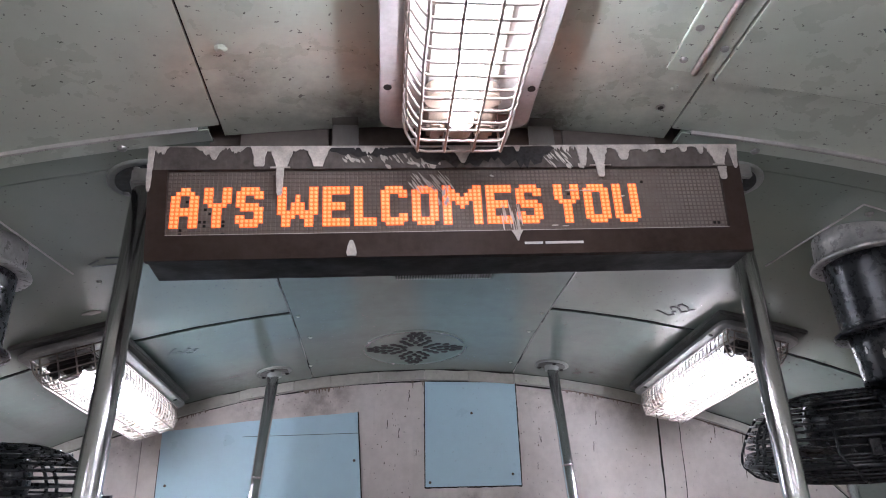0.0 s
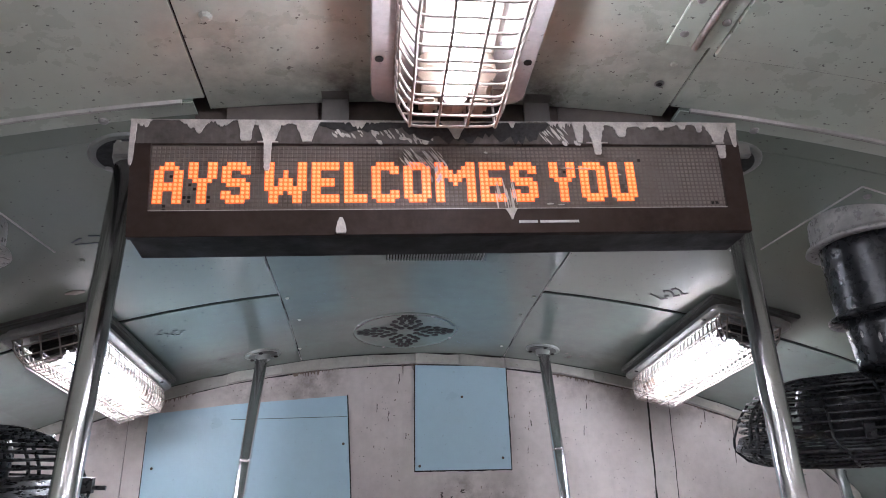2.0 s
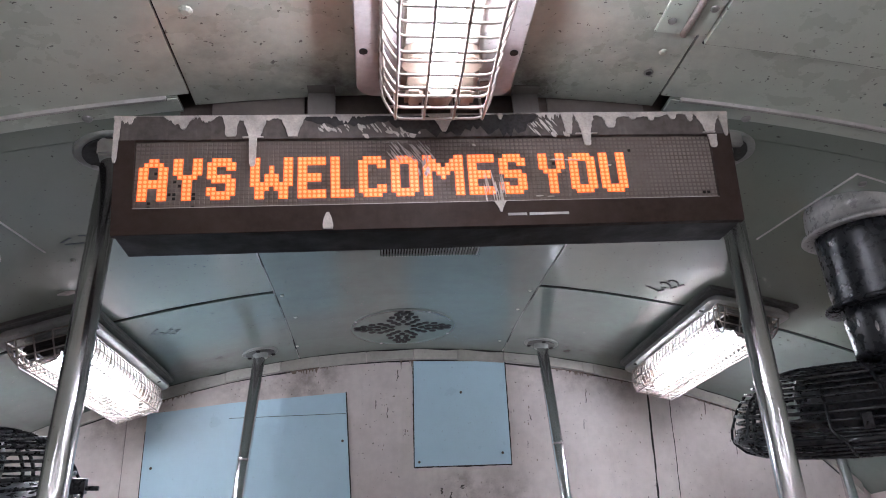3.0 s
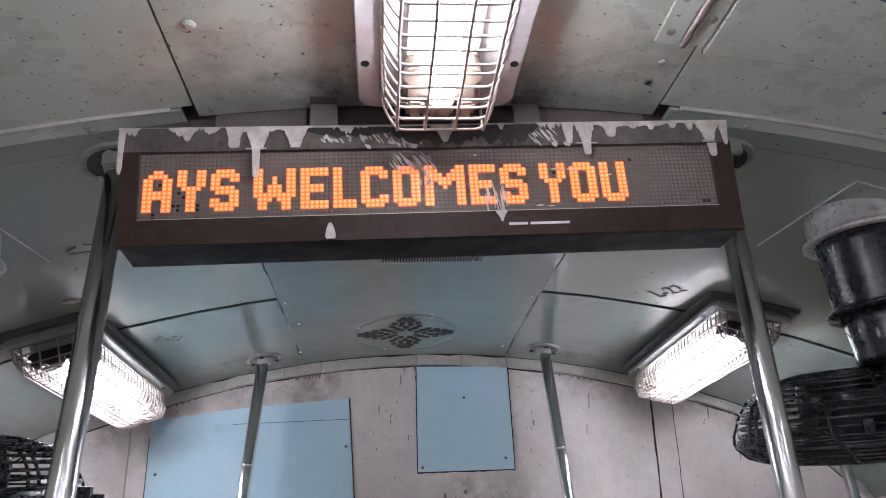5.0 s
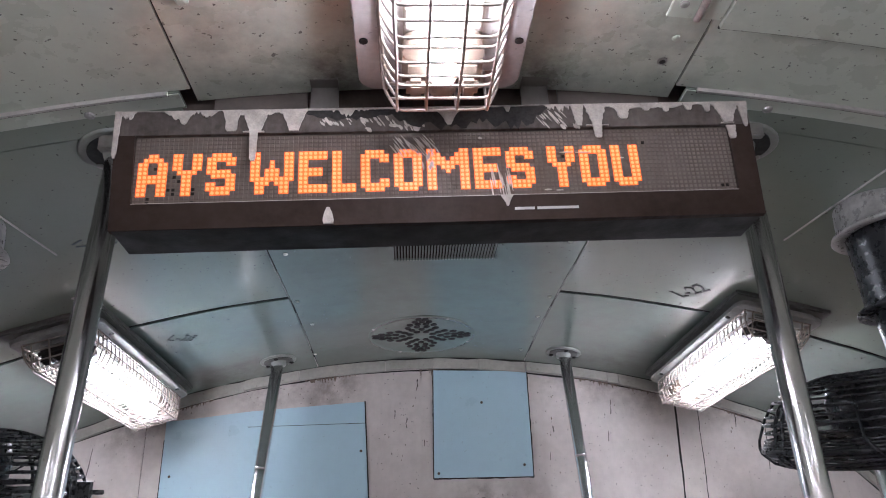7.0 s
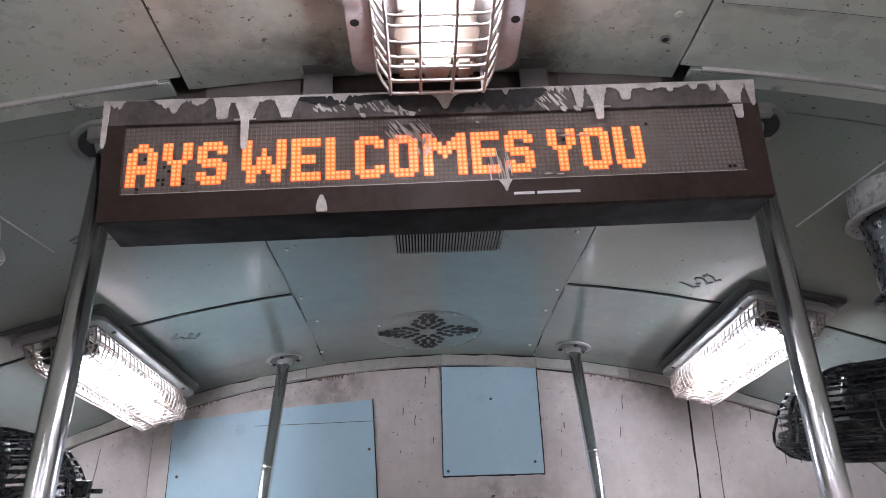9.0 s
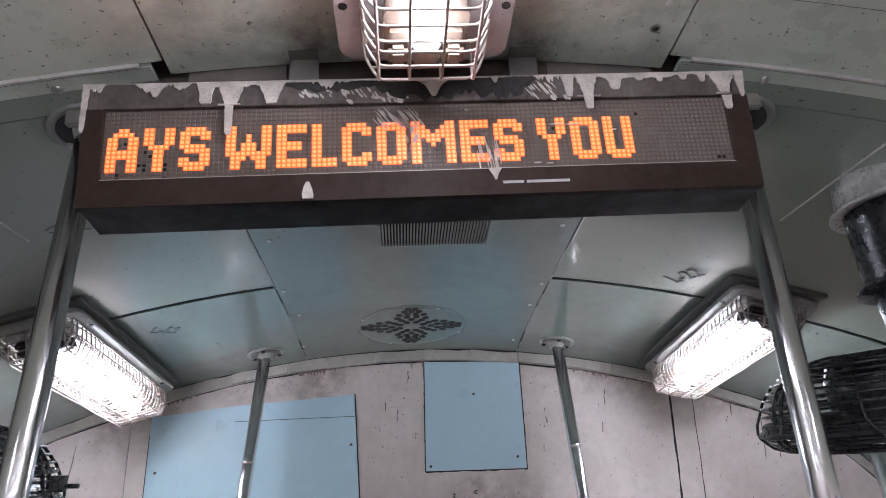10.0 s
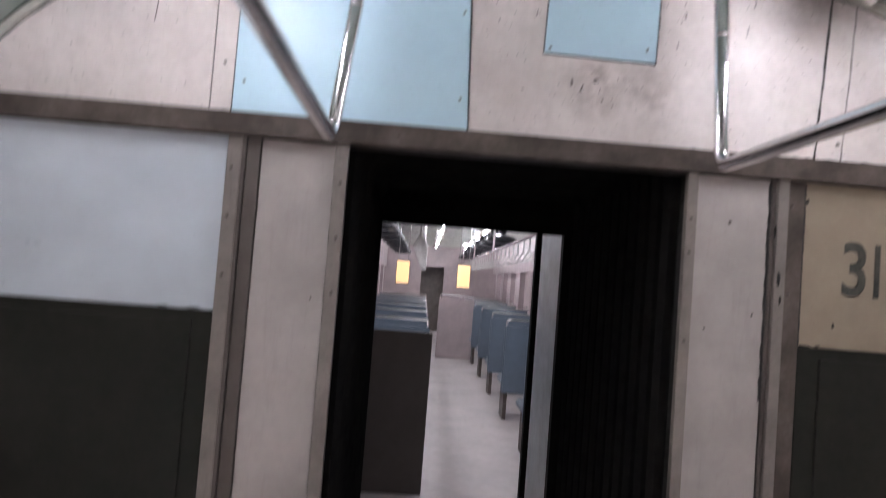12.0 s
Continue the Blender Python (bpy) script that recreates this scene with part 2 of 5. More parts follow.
def box(bm, x0, x1, y0, y1, z0, z1, bevel=0.0):
    r = bmesh.ops.create_cube(bm, size=1.0, matrix=Matrix.Translation(((x0 + x1) / 2, (y0 + y1) / 2, (z0 + z1) / 2)) @ Matrix.Diagonal((x1 - x0, y1 - y0, z1 - z0, 1)))
    if bevel:
        es = list({e for v in r["verts"] for e in v.link_edges})
        bmesh.ops.bevel(bm, geom=es, offset=bevel, segments=2, affect="EDGES")
    return bm


def cyl(bm, centre, r0, r1, z0, z1, n=24):
    bmesh.ops.create_cone(bm, cap_ends=True, segments=n, radius1=r0, radius2=r1, depth=z1 - z0, matrix=Matrix.Translation((centre[0], centre[1], (z0 + z1) / 2)))
    return bm


def lathe(bm, profile, n=32, m=None):
    """A turned body about z; profile rows are (radius, z)."""
    m = m or Matrix()
    rings = [[bm.verts.new(m @ Vector((r * math.cos(2 * math.pi * i / n), r * math.sin(2 * math.pi * i / n), z))) for i in range(n)] for r, z in profile]
    for a, b in zip(rings, rings[1:]):
        for i in range(n):
            bm.faces.new((a[i], a[(i + 1) % n], b[(i + 1) % n], b[i]))
    bm.faces.new(rings[0][::-1])
    bm.faces.new(rings[-1])
    return bm


def tube(bm, pts, r, n=6, closed=False):
    """A round wire or pipe along the points."""
    pts = [Vector(p) for p in pts]
    rings, side = [], None
    k = len(pts)
    for i, p in enumerate(pts):
        a = pts[(i - 1) % k] if closed or i else p
        b = pts[(i + 1) % k] if closed or i < k - 1 else p
        d = (b - a).normalized()
        if side is None:
            side = d.orthogonal().normalized()
        side = (side - d * side.dot(d)).normalized()
        up = d.cross(side)
        rings.append([bm.verts.new(p + r * (math.cos(2 * math.pi * j / n) * side + math.sin(2 * math.pi * j / n) * up)) for j in range(n)])
    for i in range(k if closed else k - 1):
        a, b = rings[i], rings[(i + 1) % k]
        for j in range(n):
            bm.faces.new((a[j], a[(j + 1) % n], b[(j + 1) % n], b[j]))
    if not closed:
        bm.faces.new(rings[0][::-1])
        bm.faces.new(rings[-1])
    return bm


def bend(pts, r, steps=7):
    """The polyline with its inner corners rounded."""
    pts = [Vector(p) for p in pts]
    rs = r if isinstance(r, (list, tuple)) else [r] * (len(pts) - 2)
    out = [pts[0]]
    for a, b, c, rr in zip(pts, pts[1:], pts[2:], rs):
        p, q = b + (a - b).normalized() * rr, b + (c - b).normalized() * rr
        out += [(1 - s) ** 2 * p + 2 * s * (1 - s) * b + s * s * q for s in [i / steps for i in range(steps + 1)]]
    return out + [pts[-1]]


def outline(bm, pts, y0, y1):
    """A plate in the xz plane from an outline of (x, z), between two depths."""
    a = [bm.verts.new((x, y0, z)) for x, z in pts]
    b = [bm.verts.new((x, y1, z)) for x, z in pts]
    bm.faces.new(a)
    bm.faces.new(b[::-1])
    for i in range(len(pts)):
        j = (i + 1) % len(pts)
        bm.faces.new((a[i], b[i], b[j], a[j]))
    return bm


def lettering(name, text, size, mat, parent, m, label="", squeeze=1.0, fat=0.0):
    cu = bpy.data.curves.new(name, "FONT")
    cu.body, cu.size, cu.extrude, cu.offset = text, size, 0.0006, fat
    cu.space_character = squeeze
    tmp = new(name, cu)
    me = bpy.data.meshes.new_from_object(tmp.evaluated_get(bpy.context.evaluated_depsgraph_get()))
    bpy.data.objects.remove(tmp)
    me.materials.clear()
    me.materials.append(mat)
    me.transform(m)
    ob = new(name, me)
    ob.parent = parent
    return tagged(ob, label)


HALF, WALL, LIP = 1.65, 4.15, 2.575
ROOF = 2.62


def vz(x):
    """Height of the vaulted ceiling."""
    x = abs(x)
    return ROOF - 0.155 * x * x if x < 1.25 else ROOF - 0.155 * 1.5625 - (x - 1.25) * 0.40 - (x - 1.25) ** 2 * 1.1


def droop(y):
    """How far the ceiling sinks towards the end wall."""
    return 0.028 * max(0.0, (y - 3.5) / 0.65) ** 2


def vslope(x):
    return math.atan((vz(x + 0.01) - vz(x - 0.01)) / 0.02)


def sunk_vault(bm, x0, x1, y0, y1, drop=0.0):
    """A ceiling panel that follows the droop; its rim is turned up."""
    n, k = max(3, int(abs(x1 - x0) / 0.07)), 8
    top = [[bm.verts.new((x0 + (x1 - x0) * i / n, y0 + (y1 - y0) * j / k, vz(x0 + (x1 - x0) * i / n) - drop - droop(y0 + (y1 - y0) * j / k))) for j in range(k + 1)] for i in range(n + 1)]
    for a, b in zip(top, top[1:]):
        for j in range(k):
            bm.faces.new((a[j], a[j + 1], b[j + 1], b[j]))
    rim = top[0] + [r[-1] for r in top[1:]] + top[-1][-2::-1] + [r[0] for r in top[-2:0:-1]]
    up = [bm.verts.new(v.co + Vector((0, 0, 0.004))) for v in rim]
    for i in range(len(rim)):
        j = (i + 1) % len(rim)
        bm.faces.new((rim[i], rim[j], up[j], up[i]))
    return bm


def vault(bm, x0, x1, y0, y1, drop=0.0, thick=0.004, n=None):
    n = n or max(2, int(abs(x1 - x0) / 0.07))
    rows = []
    for i in range(n + 1):
        x = x0 + (x1 - x0) * i / n
        z = vz(x) - drop
        rows.append([bm.verts.new(c) for c in ((x, y0, z), (x, y1, z), (x, y1, z + thick), (x, y0, z + thick))])
    for a, b in zip(rows, rows[1:]):
        for j in range(4):
            k = (j + 1) % 4
            bm.faces.new((a[j], a[k], b[k], b[j]))
    bm.faces.new(rows[0])
    bm.faces.new(rows[-1][::-1])
    return bm


def dome(bm, p, r, h=0.5, up=-1, n=10, m=None):
    """A rivet or screw head at p, bulging along z by up."""
    mm = Matrix.Translation(p) @ (m or Matrix())
    return lathe(bm, [(r, 0), (r * 0.92, up * h * r * 0.5), (r * 0.55, up * h * r * 0.95), (r * 0.1, up * h * r)], n, mm)


# ---- the coach shell ----
bm = bmesh.new()
S = 0.366
g = 0.0016
# panels in front of the sign
for x0, x1 in ((-S + g, S - g), (S + g, HALF), (-HALF, -S - g)):
    vault(bm, x0, x1, 0.9, LIP + (0.030 if x0 < 0 < x1 else 0.0))
    vault(bm, x0, x1, -1.2, 0.9 - 2 * g)
    vault(bm, x0, x1, -3.3, -1.2 - 2 * g)
    vault(bm, x0, x1, -7.4, -3.3 - 2 * g)
# panels behind it; the outer ones are parted by wide open joints
rear, beside = bmesh.new(), bmesh.new()
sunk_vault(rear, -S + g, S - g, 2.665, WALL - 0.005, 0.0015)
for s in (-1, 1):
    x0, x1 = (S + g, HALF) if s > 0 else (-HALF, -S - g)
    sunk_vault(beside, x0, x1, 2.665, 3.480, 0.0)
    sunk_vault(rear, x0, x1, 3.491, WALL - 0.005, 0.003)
    xa, xb = (0.385, HALF) if s > 0 else (-HALF, -0.385)
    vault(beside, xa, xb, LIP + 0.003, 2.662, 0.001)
    vault(bm, xa, xb, LIP + 0.005, LIP + 0.036, 0.0035, 0.002)
tagged(part("ceiling_side", beside, CEIL_SIDE_SHADED), "grey-green painted ceiling panels beside the sign, shade put into their colour, speckled and stained", "ceiling", kind="structure")
tagged(part("ceiling_rear", rear, CEIL_GLOSS_SHADED), "glossy grey-green painted ceiling panels reflecting the blue wall panels, shade put into their colour", "ceiling", kind="structure")
rng = random.Random(4)
for x, y in ((-0.328, 2.398), (0.33, 2.47), (-0.34, 1.9), (-0.35, 3.52), (0.35, 3.53), (-0.335, 3.72), (0.345, 3.7), (-0.33, 3.2), (0.33, 3.16), (-0.33, 3.05), (0.34, 4.02), (-0.36, 4.0), (0.70, 3.05), (-0.72, 3.08), (0.82, 2.83), (-0.86, 2.86)):
    dome(bm, (x, y, vz(x) - droop(y) - 0.0015), 0.009 if y < 2.45 else 0.006, 0.6)
ceiling = part("ceiling", bm, CEIL, None, "", False)
tagged(ceiling, "glossy grey-green painted metal ceiling panels, stained and speckled", "ceiling", kind="structure")

bm = bmesh.new()
vault(bm, -HALF - 0.05, HALF + 0.05, -7.45, WALL + 0.06, -0.075, 0.03)
tagged(part("roof_backing", bm, CAVITY), "dark cavity above the ceiling panels", "roof", kind="structure")

bm = bmesh.new()
box(bm, -HALF, HALF, -7.4, WALL + 0.05, -0.06, 0.0)
tagged(part("floor", bm, FLOOR), "worn grey vinyl floor of the coach", "floor", kind="structure")
for s, nm in ((-1, "wall_west"), (1, "wall_east")):
    bm = bmesh.new()
    box(bm, min(s * HALF, s * (HALF + 0.06)), max(s * HALF, s * (HALF + 0.06)), -7.4, WALL + 0.05, 0, 2.75)
    tagged(part(nm, bm, CREAM), "cream painted side wall of the coach", "wall", kind="structure")
bm = bmesh.new()
box(bm, -HALF, HALF, -7.46, -7.4, 0, 2.75)
tagged(part("wall_south", bm, CREAM), "cream painted end wall of the coach", "wall", kind="structure")


# ---- end wall ahead ----
def under_vault(x0, x1, z0, drop, n=14):
    top = [(x0 + (x1 - x0) * i / n, vz(x0 + (x1 - x0) * i / n) - drop) for i in range(n + 1)]
    return [(x0, z0)] + top + [(x1, z0)]


LINTEL0, LINTEL1 = 1.856, 1.924
rr0 = random.Random(31)
bm = bmesh.new()
outline(bm, under_vault(-HALF, HALF, LINTEL0, 0.0, 40), WALL + 0.006, WALL + 0.06)
for x0, x1 in ((-HALF, -0.53), (0.49, HALF)):
    box(bm, x0, x1, WALL + 0.006, WALL + 0.06, 0, LINTEL0)
wall = tagged(part("wall_north", bm, GAP), "grimy cream end wall with blue panels and an open gangway", "wall", kind="structure")
for x0, x1 in ((-HALF, -0.9415), (-0.9385, HALF)):
    bm = bmesh.new()
    outline(bm, under_vault(x0, x1, LINTEL1 - 0.01, 0.012, 24), WALL - 0.001, WALL + 0.005)
    part("panel", bm, CREAM, wall)
bm = bmesh.new()
outline(bm, [(-0.874, LINTEL1), (-0.874, 2.40), (-0.80, 2.405), (-0.60, 2.425), (-0.203, 2.446), (-0.181, LINTEL1)], WALL - 0.004, WALL)
part("blue_panel", bm, BLUE, wall, "pale blue painted panel with screws")
bm = bmesh.new()
outline(bm, [(-0.204, 2.448), (-0.200, 2.448), (-0.1785, LINTEL1), (-0.1825, LINTEL1)], WALL - 0.0055, WALL - 0.003)
box(bm, -0.60, -0.203, WALL - 0.0047, WALL - 0.004, 2.372, 2.3735)
outline(bm, [(-0.8770, LINTEL1), (-0.8765, 2.12), (-0.8762, 2.34), (-0.8745, 2.34), (-0.8742, 2.12), (-0.8742, LINTEL1)], WALL - 0.0048, WALL - 0.003)
part("joint", bm, GAP, wall)
for nm, grow, dep, mat in (("joint", 0.0035, 0.0015, GAP), ("blue_panel", 0.0, 0.006, BLUE)):
    bm = bmesh.new()
    outline(bm, [(0.030 - grow, 2.183 - grow), (0.040 - grow, 2.549 + grow), (0.372 + grow, 2.537 + grow), (0.365 + grow, 2.177 - grow)], WALL - dep, WALL)
    part(nm, bm, mat, wall, "pale blue screwed access panel" if mat is BLUE else "")
for pa, pb in (((0.029, 2.180), (0.039, 2.552)), ((0.029, 2.180), (0.367, 2.174)), ((0.368, 2.176), (0.375, 2.538)), ((0.040, 2.552), (0.374, 2.540))):
    bm = bmesh.new()
    n = 26
    a, b = Vector(pa), Vector(pb)
    d = (b - a).normalized()
    nn = Vector((-d.y, d.x))
    one = [a.lerp(b, i / n) + nn * rr0.uniform(0.0003, 0.0042) for i in range(n + 1)]
    two = [a.lerp(b, i / n) - nn * rr0.uniform(0.0003, 0.0030) for i in range(n + 1)]
    outline(bm, [tuple(v) for v in one + two[::-1]], WALL - 0.0022, WALL - 0.0005)
    part("joint", bm, GAP, wall)
for x, z in ((0.205, 2.43), (0.046, 2.197), (0.338, 2.215), (-0.845, 2.22), (-0.215, 2.28), (-0.21, 2.02), (-0.845, 2.02), (-0.905, 2.07)):
    bm = bmesh.new()
    dome(bm, (0, 0, 0), 0.0048, 0.5)
    ob = part("screw", bm, DARK_TRIM, wall)
    ob.matrix_world = Matrix.Translation((x, WALL - 0.006, z)) @ pose(0, 0, 0, -90, 0, 0)
# dark scratches and chipped paint on the cream
rng = random.Random(11)
for x, z, h, w in ((0.935, 1.98, 0.012, 0.014), (0.66, 2.40, 0.05, 0.004), (0.64, 2.30, 0.035, 0.003), (-0.10, 2.40, 0.03, 0.004), (-0.06, 2.37, 0.035, 0.004), (-0.02, 2.50, 0.04, 0.005), (1.10, 2.34, 0.05, 0.004), (1.19, 2.25, 0.16, 0.0045), (-1.12, 2.25, 0.14, 0.003), (0.45, 2.33, 0.02, 0.004), (0.43, 2.24, 0.025, 0.003), (0.12, 2.10, 0.02, 0.012), (0.15, 2.085, 0.02, 0.01), (0.19, 2.11, 0.012, 0.014), (0.0, 2.30, 0.02, 0.003), (1.24, 2.20, 0.06, 0.003)):
    bm = bmesh.new()
    n = 5
    left = [(x + rng.uniform(-0.3, 0.3) * w + 0.1 * (i / n) * h - w / 2, z - h / 2 + h * i / n) for i in range(n + 1)]
    right = [(a + w * rng.uniform(0.35, 1), b) for a, b in left]
    outline(bm, left + right[::-1], WALL - 0.0022, WALL - 0.0008)
    part("scratch", bm, DARK_TRIM, wall)
# flaked paint round the access panel and along the cracks
for x0, x1, z0, z1, count in ((-0.16, 0.02, 2.16, 2.47, 16), (0.385, 0.46, 2.18, 2.46, 12), (0.05, 0.34, 2.02, 2.14, 16), (0.56, 0.84, 2.22, 2.46, 12), (0.91, 0.94, 2.1, 2.42, 5), (1.0, 1.25, 2.1, 2.38, 8), (-0.7, -0.24, 2.455, 2.50, 8)):
    for _ in range(count):
        x, z, w, h = rng.uniform(x0, x1), rng.uniform(z0, z1), rng.uniform(0.002, 0.005), rng.uniform(0.003, 0.016) * rng.uniform(0.4, 1.2)
        bm = bmesh.new()
        outline(bm, [(x + 0.5 * w * rng.uniform(0.5, 1.1) * math.cos(a), z + 0.5 * h * rng.uniform(0.5, 1.1) * math.sin(a)) for a in [0.9 * k for k in range(7)]], WALL - 0.0021, WALL - 0.0008)
        part("paint_flake", bm, GRIME_AND_SHADE if rng.random() < 0.6 else DARK_TRIM, wall)
# crack that runs down between the cream panels
for x0, x1, w in ((0.898, 0.864, 0.0075), (0.976, 0.945, 0.0025)):
    bm = bmesh.new()
    n = 22
    pl, pr = [], []
    for i in range(n + 1):
        f = i / n
        xx, zz = x0 + (x1 - x0) * f + rng.uniform(-0.0012, 0.0012), 2.46 + (LINTEL1 - 2.46) * f
        ww = w * rng.uniform(0.4, 1.1)
        pl.append((xx - ww / 2, zz)), pr.append((xx + ww / 2, zz))
    outline(bm, pl + pr[::-1], WALL - 0.0025, WALL - 0.0005)
    part("crack", bm, GAP, wall)
# strip along the vault, in short lengths
cuts = [-1.62, -1.25, -0.93, -0.62, -0.43, -0.30, -0.13, 0.04, 0.20, 0.37, 0.66, 0.70, 1.02, 1.33, 1.62]
for i, (x0, x1) in enumerate(zip(cuts, cuts[1:])):
    bm = bmesh.new()
    n = 6
    lo = [(x0 + 0.0012 + (x1 - x0 - 0.0024) * k / n, vz(x0 + (x1 - x0) * k / n) - 0.064 - 0.002 * (i % 3)) for k in range(n + 1)]
    hi = [(x, vz(x) - 0.029) for x, z in lo]
    outline(bm, lo + hi[::-1], WALL - 0.016 - 0.002 * (i % 2), WALL - 0.0015)
    part("vault_trim", bm, STRIP, wall, "grimy cream strip under the ceiling")
# dark lines: a painted shadow under the strip, and the joint above it
for dz0, dz1, yy in ((0.0725, 0.0665, 0.003), (0.034, 0.027, 0.0185)):
    bm = bmesh.new()
    n = 60
    top = [(-1.6 + 3.2 * k / n, vz(-1.6 + 3.2 * k / n) - dz1) for k in range(n + 1)]
    low = [(x, z - (dz0 - dz1) * rng.uniform(0.25, 1.15)) for x, z in top]
    outline(bm, low + top[::-1], WALL - yy, WALL - 0.0005)
    part("joint", bm, GAP, wall, "dark joint above the strip and painted shadow line under it")
# grime collected below the strip; the long outer patches paint the strip's shadow
for xa, xb, dep in ((0.50, 0.90, 0.020), (-0.90, -0.70, 0.018), (-0.42, -0.22, 0.022), (0.98, 1.3, 0.012), (0.02, 0.05, 0.03), (-0.01, 0.0, 0.05)):
    n = 30 + int(220 * (xb - xa))
    top = [(xa + (xb - xa) * i / n, vz(xa + (xb - xa) * i / n) - 0.0655) for i in range(n + 1)]
    low = [(x, z - 0.001 - dep * math.sin(math.pi * i / n) ** 0.7 * rng.uniform(0.1, 1.0) ** 2.6) for i, (x, z) in enumerate(top)]
    bm = bmesh.new()
    outline(bm, low + top[::-1], WALL - 0.0032, WALL - 0.0005)
    part("grime", bm, GRIME_AND_SHADE, wall, "brown grime and painted shadow below the strip")
# cable box high on the wall
bm = bmesh.new()
box(bm, 1.292, 1.40, WALL - 0.02, WALL, 2.205, 2.30, 0.006)
part("junction_box", bm, CREAM_DULL, wall, "cream junction box")

# beam over the doorway
bm = bmesh.new()
box(bm, -HALF, HALF, WALL - 0.035, WALL + 0.004, LINTEL0, LINTEL1, 0.004)
beam = tagged(part("beam", bm, BROWN_BEAM), "brown-grey painted metal beam over the gangway", "beam", kind="structure")
for i in range(9):
    bm = bmesh.new()
    dome(bm, (0, 0, 0), 0.005, 0.6)
    part("rivet", bm, BROWN_BEAM, beam).matrix_world = Matrix.Translation((-1.4 + 0.34 * i, WALL - 0.0345, 1.89)) @ pose(0, 0, 0, -90, 0, 0)


rb0 = random.Random(8)
for xa, xb, hh in ((-HALF, -0.62, 0.007), (-0.60, 0.42, 0.006), (0.44, HALF, 0.008)):
    n = 70
    bm = bmesh.new()
    up = [(xa + (xb - xa) * i / n, LINTEL1 + 0.0005 + hh * rb0.uniform(0.1, 1.0) ** 2) for i in range(n + 1)]
    outline(bm, [(xa, LINTEL1 - 0.004)] + up + [(xb, LINTEL1 - 0.004)], WALL - 0.0075, WALL - 0.0042)
    part("grime_line", bm, SOOT, beam, "line of black grime over the beam")


def upright(x0, x1, z0, z1, proud, mat, name, label=""):
    bm = bmesh.new()
    box(bm, x0, x1, WALL - proud, WALL + 0.005, z0, z1, 0.002)
    return part(name, bm, mat, wall, label)


upright(-0.560, -0.5215, 0, LINTEL0, 0.022, GREY_TRIM, "door_jamb", "worn grey metal jamb")
upright(-0.776, -0.5615, 0, LINTEL0, 0.002, CREAM_DULL, "panel", "dull cream narrow panel")
upright(-0.816, -0.7775, 0, LINTEL0, 0.012, DARK_TRIM, "corner_trim", "dark brown trim")
upright(-0.8285, -0.8175, 0, LINTEL0, 0.024, DARK_TRIM, "corner_trim", "dark brown trim")
upright(-0.872, -0.830, 0, LINTEL0, 0.018, GREY_TRIM, "corner_trim", "worn grey metal trim")
upright(-HALF, -0.8735, 1.345, LINTEL0, 0.004, BLUE_WHITE, "panel", "bluish white panel")
upright(-HALF, -0.8735, 0, 1.343, 0.010, DARK_PANEL, "dado", "dark olive grey lower panel")
upright(-HALF, -0.930, 0, 1.315, 0.016, DARK_PANEL, "dado", "dark olive grey lower panel")
upright(0.4805, 0.512, 0, LINTEL0, 0.022, GREY_TRIM, "door_jamb", "worn grey metal jamb")
upright(0.5135, 0.738, 0, LINTEL0, 0.002, CREAM_DULL, "panel", "dull cream narrow panel")
upright(0.7395, 0.752, 0, LINTEL0, 0.010, DARK_TRIM, "corner_trim", "dark brown trim")
upright(0.7535, 0.786, 0, LINTEL0, 0.022, GREY_TRIM, "corner_trim", "worn grey metal trim")
upright(0.7875, 0.838, 0, LINTEL0, 0.014, BROWN_BEAM, "corner_trim", "brown-grey worn trim")
upright(0.8395, HALF, 1.367, LINTEL0, 0.004, YELLOW_CREAM, "panel", "yellowed cream panel")
upright(0.8395, HALF, 0, 1.365, 0.010, DARK_PANEL, "dado", "dark olive grey lower panel")
upright(0.905, HALF, 0, 1.335, 0.016, DARK_PANEL, "dado", "dark olive grey lower panel")
for x, zs in ((-0.857, (1.76, 1.62, 1.45)), (-0.540, (1.74, 1.58, 1.42)), (0.495, (1.72, 1.62, 1.36)), (0.62, (1.72,)), (0.80, (1.78, 1.52))):
    for z in zs:
        bm = bmesh.new()
        dome(bm, (0, 0, 0), 0.0055, 0.6)
        part("screw", bm, DARK_TRIM, wall).matrix_world = Matrix.Translation((x, WALL - (0.0225 if abs(x) < 0.6 else 0.0185 if x < 0 else 0.0025 if x == 0.62 else 0.0145), z)) @ pose(0, 0, 0, -90, 0, 0)
for x, z, w, h in ((0.945, 1.435, 0.008, 0.018), (0.86, 1.369, 0.04, 0.010), (0.90, 1.372, 0.02, 0.006), (0.765, 1.56, 0.012, 0.05), (0.772, 1.50, 0.008, 0.03), (0.748, 1.70, 0.006, 0.04), (0.70, 1.45, 0.006, 0.010), (-0.93, 1.348, 0.05, 0.006), (-1.02, 1.349, 0.04, 0.005), (-0.60, 1.40, 0.005, 0.008), (0.56, 1.40, 0.006, 0.008), (0.85, 1.80, 0.01, 0.02)):
    bm = bmesh.new()
    pts = [(x + 0.5 * w * rng.uniform(0.6, 1.1) * math.cos(a), z + 0.5 * h * rng.uniform(0.6, 1.1) * math.sin(a)) for a in [0.7 * k for k in range(9)]]
    outline(bm, pts, WALL - (0.024 if 0.74 < x < 0.80 else 0.0062), WALL - (0.0205 if 0.74 < x < 0.80 else 0.003))
    part("paint_chip", bm, GAP, wall)
